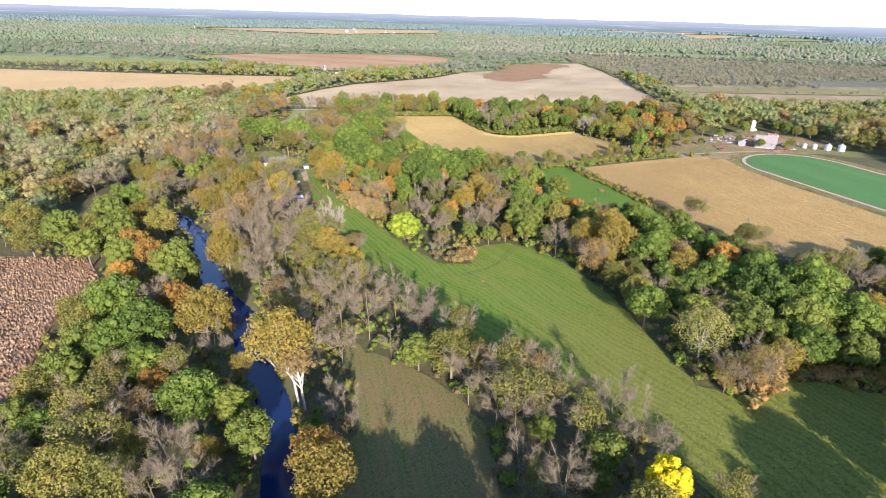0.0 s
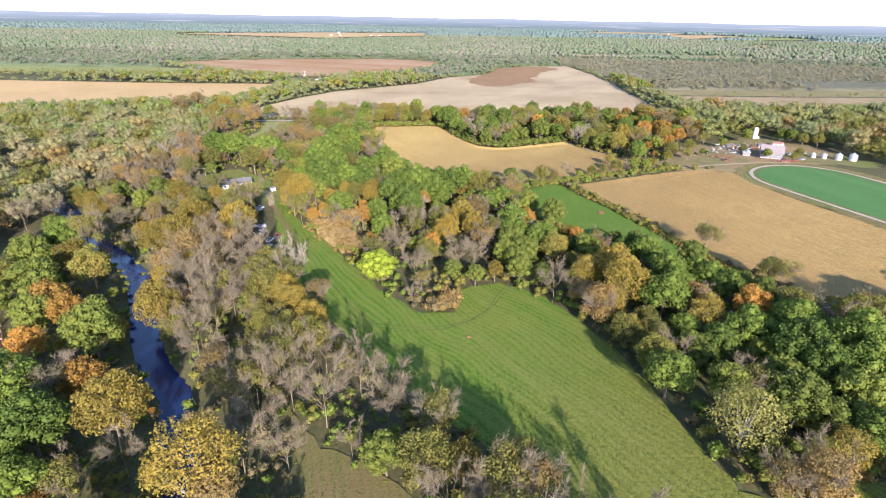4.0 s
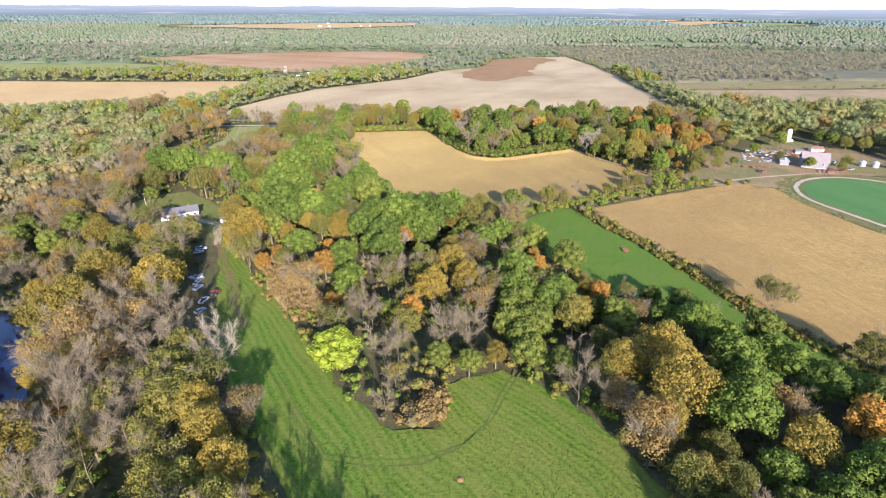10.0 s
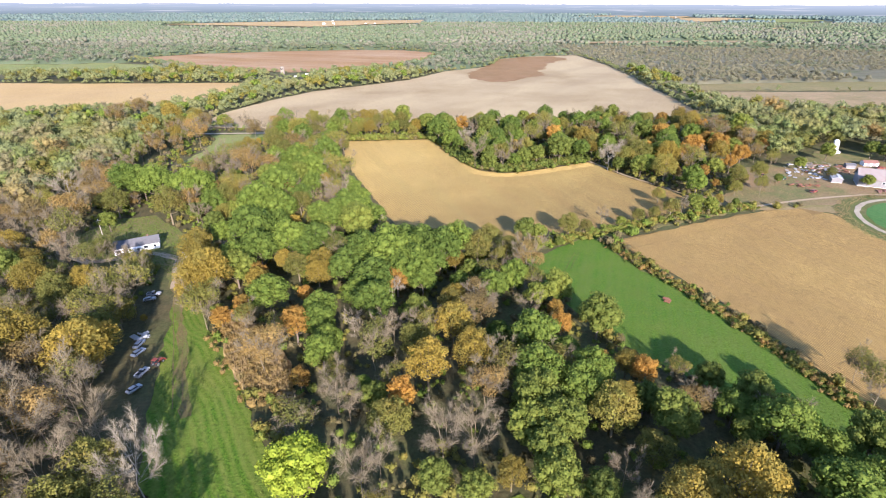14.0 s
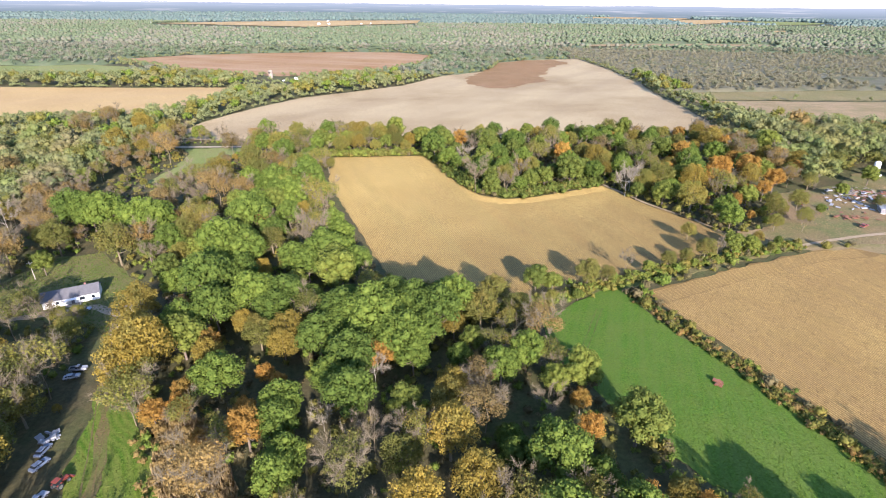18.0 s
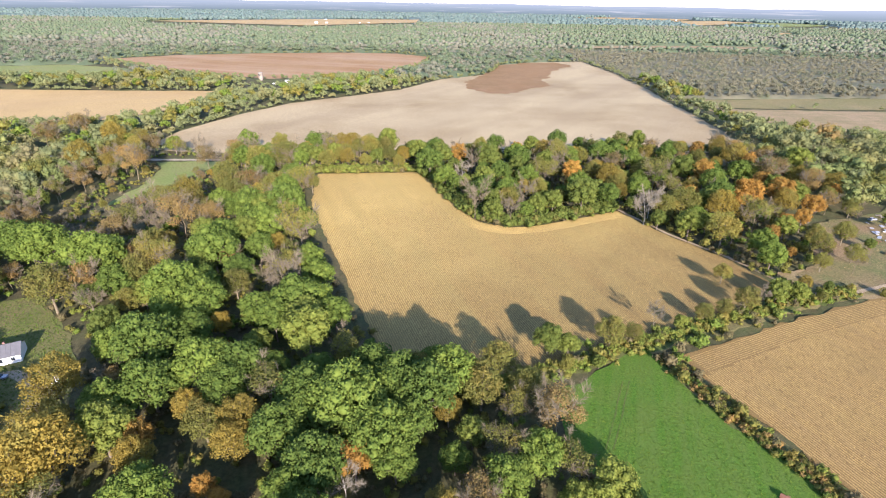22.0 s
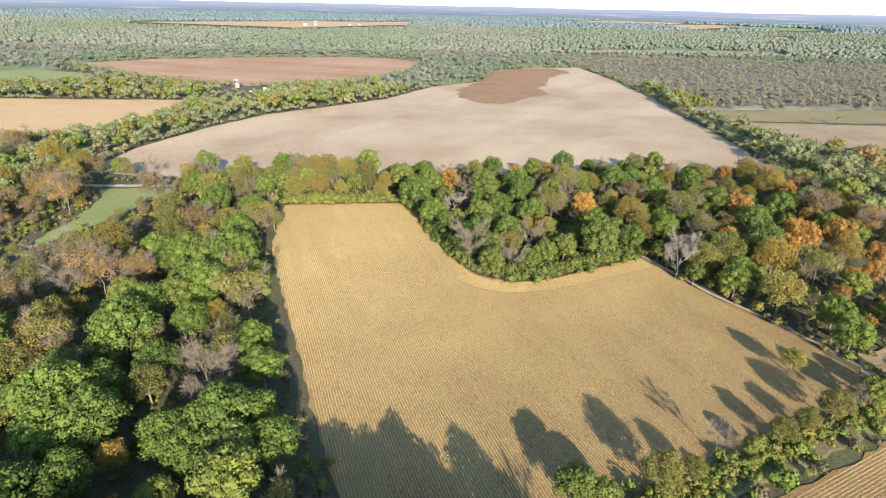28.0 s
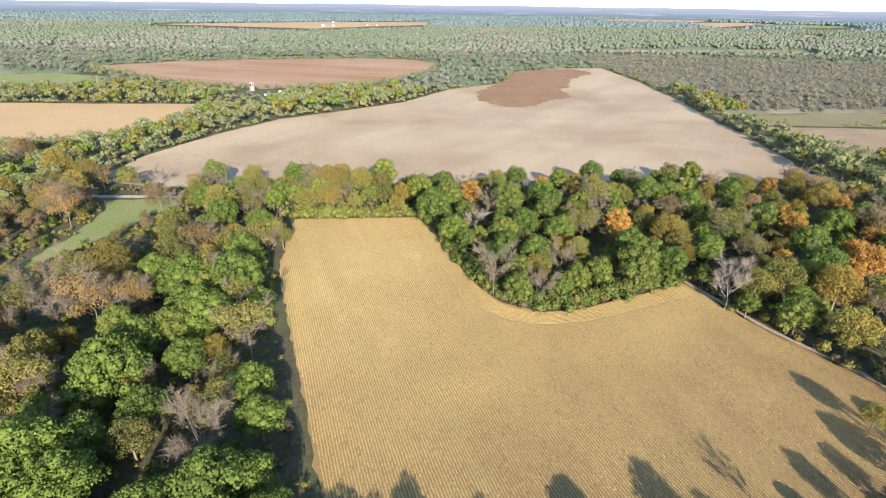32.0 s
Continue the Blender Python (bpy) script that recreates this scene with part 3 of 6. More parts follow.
def tube(points, radii, sides):
    """A tapered limb along points."""
    v, f = [], []
    for i, (p, r) in enumerate(zip(points, radii)):
        d = unit(np.array(points[min(i + 1, len(points) - 1)]) - np.array(points[max(i - 1, 0)]))
        a = unit(np.cross(d, (0.31, 0.95, 0.1)))
        b = np.cross(d, a)
        for k in range(sides):
            w = math.tau * k / sides
            v.append(np.array(p) + r * (math.cos(w) * a + math.sin(w) * b))
    for i in range(len(points) - 1):
        for k in range(sides):
            a, b = i * sides + k, i * sides + (k + 1) % sides
            f += [(a, b, b + sides), (a, b + sides, a + sides)]
    return np.array(v), np.array(f)


def merge(pieces):
    v, f, n = [], [], 0
    for a, b in pieces:
        v.append(a)
        f.append(b + n)
        n += len(a)
    return np.concatenate(v), np.concatenate(f)


def leaf_triangles(r, c, nrm, size):
    """One loose leaf cluster for each place, turned roughly along its normal."""
    k = len(c)
    nn = unit(nrm + r.normal(0, 0.55, (k, 3)))
    a = unit(np.cross(nn, r.normal(0, 1, (k, 3))))
    b = np.cross(nn, a)
    s = size * r.uniform(0.6, 1.4, (k, 1))
    v = np.stack([c + s * a, c + s * (-0.5 * a + 0.87 * b * r.uniform(0.7, 1.2, (k, 1))), c + s * (-0.5 * a - 0.87 * b)], 1)
    return v.reshape(-1, 3), np.arange(3 * k).reshape(k, 3)


def make_lobes(r, height, radius, count, base):
    """The lobes of a crown: uneven balls of foliage round a middle one."""
    mid = (height + base) / 2
    out = [(np.array([0, 0, mid + 0.18 * (height - base)]), radius * 0.62)]
    for k in range(count - 1):
        a = math.tau * k / (count - 1) + r.uniform(-0.5, 0.5)
        d = radius * r.uniform(0.45, 0.72)
        q = radius * r.uniform(0.30, 0.50)
        z = min(base + (height - base) * r.uniform(0.25, 0.8), height - q * 0.8)
        out.append((np.array([d * math.cos(a), d * math.sin(a), z]), q))
    return out


def clump_lobes(r, height, radius, count, base):
    """A crown of many small clumps set over an uneven dome."""
    half = (height - base) / 2
    mid = base + half
    n = int(count * 2.1)
    out = [(np.array([0, 0, mid]), radius * 0.64)]
    for k in range(n):
        c = 1 - 1.5 * (k + 0.5) / n
        a = 2.39996 * k + r.uniform(-0.35, 0.35)
        q = radius * r.uniform(0.22, 0.37)
        d = r.uniform(0.62, 0.82)
        s = math.sqrt(1 - c * c) * radius * d
        out.append((np.array([s * math.cos(a), s * math.sin(a), mid + c * half * d]), q))
    return out


def crown(r, lobes, leaves, size, core=0.78, fill=1.0):
    pieces = []
    area = np.array([q * q for _, q in lobes])
    for (c, q), share in zip(lobes, area / area.sum()):
        k = max(6, int(leaves * share * 1.35))
        d = unit(r.normal(0, 1, (k, 3)) + (0, 0, 0.35))
        p = c + d * q * r.uniform(0.82 if core > 0.65 else 0.55, 1.12, (k, 1)) * (1, 1, 0.85)
        keep = np.ones(k, bool)
        for c2, q2 in lobes:
            if c2 is not c:
                keep &= np.linalg.norm((p - c2) / (1, 1, 0.85), axis=1) > 0.8 * q2
        p, d = p[keep], d[keep]
        if len(p):
            pieces.append(leaf_triangles(r, p, d, size))
        if core:
            pieces.append((c + ICO_V * q * core * (1, 1, 0.85) * r.uniform(0.85, 1.1, (12, 1)), ICO_F))
    return merge(pieces)


def limbs(r, lobes, height, thick, sides=6, lean=(0, 0)):
    fork = height * 0.33
    top = np.array([lean[0], lean[1], height * 0.72])
    pieces = [tube([(0, 0, -0.3), (lean[0] * 0.2, lean[1] * 0.2, fork), top], [thick, thick * 0.72, thick * 0.25], sides)]
    for c, q in lobes[1::2] if len(lobes) > 14 else lobes[1:]:
        a = np.array([lean[0] * 0.2, lean[1] * 0.2, fork * r.uniform(0.8, 1.4)])
        m = (a + c) / 2 + (0, 0, -0.08 * height)
        pieces.append(tube([a, m, c + (0, 0, q * 0.3)], [thick * 0.45, thick * 0.3, thick * 0.08], 4))
    return merge(pieces)


def bare_limbs(r, height, radius, thick, leafless=1.0):
    """Trunk with limbs and branches in one mesh, and the fine twigs in another."""
    wood, twigs = [], []
    fork = height * r.uniform(0.22, 0.34)
    wood.append(tube([(0, 0, -0.3), (r.normal(0, .22), r.normal(0, .22), fork), (r.normal(0, .7), r.normal(0, .7), height * 0.9)], [thick, thick * 0.7, thick * 0.08], 5))
    count = r.integers(8, 11)
    for k in range(count):
        a = math.tau * k / count + r.uniform(-0.4, 0.4)
        start = np.array([0, 0, fork * r.uniform(0.8, 1.0) + (height * 0.35) * k / count])
        out = radius * r.uniform(0.7, 1.0)
        end = np.array([out * math.cos(a), out * math.sin(a), height * r.uniform(0.62, 0.98)])
        mid = start + (end - start) * 0.5 + (0, 0, -0.04 * height) + r.normal(0, 0.4, 3)
        wood.append(tube([start, mid, end], [thick * 0.3, thick * 0.16, thick * 0.04], 4))
        for j in range(7):
            u = r.uniform(0.3, 0.95)
            s = mid + (end - mid) * (u - 0.3) / 0.65
            e = s + unit(unit(end - start) + r.normal(0, 0.6, 3) + (0, 0, 0.35)) * radius * r.uniform(0.25, 0.5)
            wood.append(tube([s, e], [thick * 0.11, thick * 0.03], 3))
            for _ in range(38):
                s2 = s + (e - s) * r.uniform(0.2, 1.0)
                d = unit(unit(e - s) + r.normal(0, 0.7, 3) + (0, 0, 0.3)) * radius * r.uniform(0.16, 0.40)
                w = unit(np.cross(d, r.normal(0, 1, 3))) * 0.028
                twigs.append((np.array([s2 - w, s2 + w, s2 + d]), np.array([(0, 1, 2)])))
    return merge(wood), merge(twigs)


def finish_tree(name, label, category, group, wood, wood_mat, parts):
    base = new(name)
    tagged(base, label, category, group)
    part("trunk", mesh_of("trunk", *wood, wood_mat), None, base)
    for pname, geo, m in parts:
        p = part(pname, mesh_of(pname, *geo, m), None, base)
        if pname == "twig_spray":
            tagged(p, kind="stuff")
    return base


def leafy_tree(seed, name, label, group, material, height, radius, lobes, leaves, size, base=0.28, bark=M_BARK, core=0.78, lean=(0, 0), category="tree", thick=0.38):
    r = np.random.default_rng(seed)
    ls = clump_lobes(r, height, radius, lobes, height * base)
    if lean != (0, 0):
        ls = [(c + np.array([lean[0], lean[1], 0]), q) for c, q in ls]
    return finish_tree(name, label, category, group, limbs(r, ls, height, thick, 6, lean), bark, [("crown", crown(r, ls, leaves, size, core), material)])


def bare_tree(seed, name, label, group, wood_mat, twig_mat, height, radius, thick=0.2, leaves=0, leaf_mat=None):
    r = np.random.default_rng(seed)
    wood, twigs = bare_limbs(r, height, radius, thick)
    parts = [("twig_spray", twigs, twig_mat)]
    if leaves:
        ls = make_lobes(r, height, radius, 7, height * 0.3)
        parts.append(("crown", crown(r, ls, leaves, 0.25, 0), leaf_mat))
    return finish_tree(name, label, "tree", group, wood, wood_mat, parts)


KINDS = {
    "oak": lambda s: leafy_tree(s, "oak_tree", "broad dark green oak with a dense lobed crown", "green oaks of the woods", L_OAK, 16.5, 7.0, 15, 4200, 0.30, base=0.18, core=0.66),
    "light": lambda s: leafy_tree(s, "maple_tree", "light green leafy tree with a rounded crown", "light green trees of the woods", L_LIGHT, 15.0, 6.0, 13, 3400, 0.29, base=0.12),
    "olive": lambda s: leafy_tree(s, "elm_tree", "olive green tree with thinning autumn leaves", "olive trees of the woods", L_OLIVE, 15.0, 6.0, 13, 4200, 0.25, base=0.12, core=0.25, bark=M_TWIG),
    "yellow": lambda s: leafy_tree(s, "hickory_tree", "golden yellow autumn tree in full colour", "yellow trees of the woods", L_YELLOW, 16.5, 6.1, 14, 4600, 0.25, base=0.16, core=0, bark=M_TWIG),
    "orange": lambda s: leafy_tree(s, "sugar_maple_tree", "bright orange autumn tree", "orange trees of the woods", L_ORANGE, 14.0, 5.1, 12, 2900, 0.25, base=0.16, core=0.5),
    "rust": lambda s: bare_tree(s, "sycamore_tree", "half-bare tree with rust brown leaves and pale limbs", "rust brown trees of the woods", M_TWIG, M_TWIG, 16.5, 6.3, 0.2, 2600, L_RUST),
    "sparse": lambda s: bare_tree(s, "elm_tree", "thinning tree with olive leaves among grey twigs", "half-bare olive trees of the woods", M_TWIG, M_TWIG, 15.5, 5.7, 0.17, 1700, L_OLIVE),
    "bare": lambda s: bare_tree(s, "ash_tree", "leafless grey tree with fine upright twigs", "bare trees of the woods", M_TWIG, M_TWIG, 16.5, 5.4, 0.17),
    "white": lambda s: bare_tree(s, "dead_tree", "bare tree with pale whitish limbs", "pale bare trees of the woods", M_PALEBARK, M_TWIG_PALE, 16.5, 6.6, 0.16),
}
PATTERNS = {k: [] for k in KINDS}


def plant(kind, x, y, scale=1.0, seed=None, squash=1.0):
    if seed is None:
        seed = int(abs(x * 13 + y * 7) * 10)
    turn = Matrix.Rotation((seed * 2.399) % math.tau, 4, "Z")
    m = Matrix.Translation((x, y, land(x, y) - 0.1)) @ turn @ Matrix.Diagonal((scale, scale, scale * squash, 1))
    have = PATTERNS[kind]
    if len(have) < 5:
        tree = KINDS[kind](1000 + 17 * len(have) + sum(map(ord, kind)))
        tree.matrix_basis = m
        have.append(tree)
        return tree
    src = have[seed % 5]
    keep, src.scale = tuple(src.scale), (1, 1, 1)
    tree = copy_thing(src, m)
    src.scale = keep
    return tree


def mix_at(x, y):
    """The kinds of tree that grow at a place, with their shares."""
    if x > 150 and y > 400:
        return dict(oak=.16, light=.18, olive=.2, yellow=.12, orange=.18, rust=.1, sparse=.06)
    if -80 < x < 20 and y >= 543:
        return dict(light=.36, olive=.3, sparse=.16, yellow=.12, oak=.06)
    if -128 < x < 18 and 308 < y < 558:
        if x < -87 - (y - 375) * 0.1:
            return dict(olive=.2, sparse=.16, rust=.2, light=.12, oak=.12, bare=.1, yellow=.10)
        return dict(oak=.46, light=.19, olive=.12, sparse=.12, bare=.06, yellow=.03, orange=.02)
    if -75 < x < 38 and 192 < y <= 308:
        if y > 278:
            return dict(oak=.46, light=.12, yellow=.16, olive=.1, rust=.08, orange=.08)
        return dict(rust=.2, bare=.16, sparse=.24, olive=.1, yellow=.1, oak=.1, light=.08, orange=.02)
    if x >= 18 and y <= 338:
        return dict(oak=.2, light=.2, olive=.24, sparse=.14, yellow=.12, bare=.04, rust=.06)
    if -38 < x < 68 and y < 168:
        return dict(bare=.34, sparse=.40, light=.14, olive=.12)
    if -135 < x <= -38 and 128 < y < 308 and x + 90 > -(y - 185) * 0.75:
        return dict(bare=.16, yellow=.30, rust=.2, sparse=.2, light=.06, olive=.08)
    if y < 195:
        return dict(oak=.28, light=.16, olive=.22, orange=.06, bare=.22, yellow=.06)
    if x < -90:
        return dict(rust=.26, olive=.12, sparse=.14, yellow=.20, light=.08, oak=.07, bare=.13)
    return dict(oak=.26, light=.22, olive=.30, yellow=.04, orange=.04, bare=.10, rust=.04)


LONG_VIEW = {"reddish", "tan_w", "pale_w", "olive_e", "rough_e", "far_tan", "far_tan_e", "far_green_e", "far_pale_e", "reeds_far", "clearing_far"}


def open_land(x, y, margin):
    """Where no tree stands: the fields, the river, roads and yards, with some room round them."""
    hit = from_line(RIVER, x, y) < np.where(margin > 2, 4.2, 3.4)
    hit |= from_line([(-390, 612), (-217.5, 586.5), (-172.5, 579), (-120, 576.75)], x, y) < 6
    hit |= from_line([(-85.5, 315), (-94.5, 340.5), (-132, 339), (-150, 351), (-177, 393)], x, y) < 4.5
    hit |= inside([(207, 390), (198, 352.5), (225, 255), (255, 165), (330, 180), (322.5, 393)], x, y)
    hit |= inside([(-96, 321), (-85.5, 264), (-67.5, 225), (-55.5, 225), (-78, 321)], x, y)
    hit |= (margin > 2) & inside([(-130, 342), (-106, 346), (-90, 312), (-108, 304)], x, y)
    for name, p in POLY.items():
        room = margin if name not in ("meadow", "lane", "clover", "brush") else margin * 0.15
        hit |= inside(p, x, y) | (from_edge(p, x, y) < room)
        if name in LONG_VIEW:
            for k in (0.02, 0.04, 0.06, 0.08, 0.11, 0.14)[:6 if name.startswith('far') else 3]:
                hit |= inside(p, x * (1 + k * 0.5), y * (1 + k))
    hit |= (from_line([(-6.9, 375), (-27, 430.5), (-46.5, 484.5), (-54, 541.5)], x, y) < np.where(margin > 2, 7.0, 4.0))
    hit |= inside([(-225, 832.5), (-147, 832.5), (-157.5, 960), (-219, 969)], x, y)
    return hit


def scatter(x0, x1, y0, y1, step, jitter, seed):
    r = np.random.default_rng(seed)
    gx, gy = np.meshgrid(np.arange(x0, x1, step), np.arange(y0, y1, step))
    gx = gx + (np.arange(gx.shape[0]) % 2)[:, None] * step / 2
    return (gx + r.uniform(-jitter, jitter, gx.shape)).ravel(), (gy + r.uniform(-jitter, jitter, gx.shape)).ravel(), r


def in_view(x, y):
    return (np.abs(x - 8) < 0.93 * (y + 22) + 37)


NEAR = (-192, 232, 39, 594)

# single trees that stand out, kind by kind: east, north, scale
LANDMARKS = []


def grove(kind, places):
    """Trees of one kind at their places."""
    LANDMARKS.extend((kind, x, y, q) for x, y, q in places)


# out of view behind the start, added to shade the lane and the meadow
grove("bare", [(-18, 45, 1.1), (4.5, 39, 1.1)])
grove("olive", [(-7.5, 40.5, 1.1), (12, 45, 1), (-4, 53, 1.1)])
grove("oak", [(112.5, 85.5, 1.1), (123, 91.5, 1.2), (133.5, 99, 1.15), (145.5, 108, 1.1), (-22, 52, 1), (-13, 56, 0.95), (6, 55, 1), (-10, 47, 1.25), (1, 44, 1.25), (-19, 50, 1.2), (9, 49, 1.2), (-27, 46, 1.2), (95, 61, 1.15), (87, 57, 1.1), (117, 78, 1.2)])
grove("light", [(106.5, 70.5, 1.1)])
grove("sparse", [(-8, 55, 1.1)])
# along the lane to the house and the stubble field's south edge
grove("rust", [(-91.5, 240, 1.1)])
grove("white", [(-51, 222, 1.05)])
grove("olive", [(-6, 341.25, 0.8), (-69, 190.5, 0.9), (30, 327, 1), (-87, 271.5, 1.15), (13.5, 333.75, 0.95), (27, 334.5, 0.8), (-53, 205, 1.1), (-60, 222, 1.1), (-90, 287, 0.95)])
grove("sparse", [(-69.75, 196.5, 1.1), (-61.5, 204, 1.1), (-93, 292.5, 1.2), (-90, 282, 1.1), (-49, 210, 1), (-82, 252, 1.1), (-48, 284, 0.7)])
grove("orange", [(-85.5, 204, 0.7)])
grove("oak", [(1.5, 336, 0.95), (9, 327, 1.1)])
grove("yellow", [(-85, 292, 0.2)])
# tall trees that shade the lane and the east woods
grove("olive", [(-54, 199, 1.2), (-33, 168, 1.15), (-60, 212, 1.1)])
grove("oak", [(120, 147, 1.15), (129, 139.5, 1.1), (116, 172, 1.1)])
# by the river and the lane
grove("oak", [(-93.5, 93.5, 0.75), (-31, 96.5, 0.48), (-61.5, 101.5, 1.08), (-82.5, 117.5, 0.88), (-94.5, 126, 1.04), (-89, 131.5, 1.19)])
grove("light", [(33.5, 81.5, 0.5), (36.5, 88, 0.84), (-100, 95.5, 0.88), (24, 97, 0.56), (-101, 113.5, 1), (-102, 125.5, 1.08), (-7, 125.5, 0.81), (100, 133.5, 0.85), (113.5, 133.5, 0.85), (95, 138, 1.16), (110.5, 138.5, 1.16), (124.5, 142.5, 0.89), (97.5, 149, 0.92)])
grove("olive", [(-67.5, 77, 1.04), (-78, 78.5, 1.15), (-70.5, 90, 0.75), (-104, 107, 0.96), (-87.5, 113.5, 1), (2.5, 121, 1.17), (-109, 138.5, 1.02), (-118.5, 145.5, 0.91)])
grove("yellow", [(-24, 77.5, 1.12), (-52.5, 88, 0.62), (-56.5, 120.5, 0.58), (10.5, 122, 0.78), (-72, 135.5, 1.35), (140, 147.5, 0.9)])
grove("orange", [(-27, 84.5, 1.18), (-77.5, 113, 0.74)])
grove("rust", [(-76, 102, 0.67), (84.5, 115, 0.96), (77.5, 115.5, 0.73)])
grove("sparse", [(59.5, 77, 0.71), (20, 79.5, 0.72), (-88.5, 80, 0.93), (-77.5, 88, 1.09), (34, 96, 0.93), (-88.5, 98.5, 0.95), (-83, 101.5, 1.09), (18.5, 102.5, 1.21), (25, 103, 0.98), (-73.5, 118.5, 0.82)])
grove("bare", [(-51, 76, 0.94), (-59.5, 77, 0.95), (25, 77.5, 0.96), (53, 78.5, 0.86), (39, 81.5, 0.88), (-57.5, 83, 1.11), (17, 85, 0.8), (49.5, 89.5, 0.71), (44.5, 91, 1.06), (-23.5, 99.5, 0.76), (13.5, 101.5, 0.77), (42.5, 103, 1.03), (-28, 106.5, 0.67), (32, 109.5, 0.82), (7, 110.5, 1.09), (-31.5, 111.5, 0.82), (-66, 126.5, 0.83), (-39.5, 126.5, 1.05), (-15.5, 131, 0.6), (-38.5, 137.5, 1.12), (-7.5, 139.5, 1.13), (-23.5, 141.5, 1.3), (-33.5, 148, 1.35)])
# round the meadow
grove("oak", [(107.5, 157, 1.23), (125.5, 157, 1.35), (89, 165, 0.85), (100, 169, 1.05), (83, 174.5, 0.74), (82, 189.5, 1.12), (90, 198.5, 0.97), (109, 199, 0.87), (106, 207, 0.87), (91.5, 209, 1.05), (105, 213, 0.83), (94.5, 215, 0.72), (100.5, 216.5, 0.66), (98.5, 223.5, 0.7), (90.5, 228, 0.99), (84.5, 237, 0.68), (49.5, 244, 0.91), (-152.5, 247, 1.2), (39, 249.5, 1), (53.5, 251, 0.87), (-7, 252, 0.43)])
grove("light", [(-108, 151.5, 1.09), (98.5, 161, 0.77), (-125, 185, 1.1), (-144, 192.5, 1.13), (-161, 205.5, 1.35), (-137.5, 205.5, 1.35), (20.5, 217, 0.63), (38, 218, 0.85), (12, 220.5, 0.65), (37, 225, 0.88), (-155, 227.5, 1.31), (84.5, 230, 0.65), (42, 232, 0.97), (34.5, 233, 0.87), (37.5, 241, 1.03), (64.5, 241.5, 0.7), (-3, 245.5, 0.65), (85.5, 250, 0.62)])
grove("olive", [(67.5, 159.5, 0.98), (67, 166, 0.7), (71.5, 172.5, 0.84), (64.5, 174, 0.88), (-41, 176.5, 0.95), (-49, 177.5, 0.89), (-171.5, 199, 1.16), (56.5, 207.5, 0.8), (134, 214.5, 0.83), (-125.5, 218, 1.26), (-187.5, 218.5, 1.35)])
grove("yellow", [(-107, 173.5, 0.69), (91.5, 179, 0.98), (-34.5, 179.5, 0.96), (-97.5, 180.5, 0.71), (-84, 185, 1.26), (63.5, 189, 0.93), (71.5, 197, 1.34), (-47, 198, 0.97), (61.5, 210, 1), (71.5, 211.5, 1.21), (78, 214.5, 0.84), (66.5, 218.5, 0.58), (28.5, 220.5, 0.57), (-110.5, 241.5, 1.22), (59, 242, 0.69), (-103.5, 243.5, 1.35), (-107, 248.5, 1.27), (10.5, 254, 0.99), (65, 256, 0.63), (23.5, 258, 1.01), (-84.5, 258.5, 1.35)])
grove("orange", [(-88, 150.5, 1.18), (-117, 170, 1.01), (109, 183.5, 1.2), (-114.5, 186, 1.19), (-123.5, 191.5, 1.32), (-89, 194, 1.11), (4, 245, 0.83), (68, 251.5, 0.8), (-24, 254.5, 0.6), (57, 255, 0.75)])
grove("rust", [(58.5, 185.5, 1.05), (95, 191, 0.81), (55.5, 198.5, 0.72), (-99.5, 222, 0.94), (-93, 229.5, 1.25), (-82, 238, 1.06), (76, 239.5, 0.66), (25.5, 246.5, 0.8), (-96.5, 259, 0.98)])
grove("sparse", [(-38.5, 164.5, 1.1), (-49, 183.5, 0.82), (124, 185.5, 0.97), (-55.5, 189, 0.85), (136, 210, 0.86), (-71, 213, 0.85), (93.5, 233.5, 0.82), (123.5, 241.5, 0.96), (126, 251.5, 0.72), (78.5, 254, 0.54), (-15, 254.5, 0.66)])
grove("bare", [(-16, 153, 1.05), (73.5, 161.5, 0.85), (-27.5, 164, 1.06), (-62.5, 164, 1.11), (150, 166, 1.12), (-17.5, 167, 0.66), (126, 170, 1.14), (-68.5, 173, 1.12), (-66, 183, 1.35), (-76, 191.5, 1.28), (-65, 196, 1.2), (-75.5, 203, 1.25), (-2.5, 203, 0.57), (48, 203.5, 0.99), (-81.5, 206.5, 1.35), (-87, 210, 1.16), (-67.5, 219, 1.23), (52.5, 220, 0.66), (-3.5, 220, 0.94), (0, 225, 0.8), (21, 227.5, 0.99), (14, 228, 0.99), (-81, 230.5, 1.35), (-66.5, 231.5, 0.94), (15, 236.5, 0.62), (22, 237, 0.75), (-69.5, 238.5, 1.03), (-9, 242, 0.77), (-77.5, 244, 1.35), (-12.5, 245.5, 0.9)])
grove("white", [(-55, 228, 0.76)])
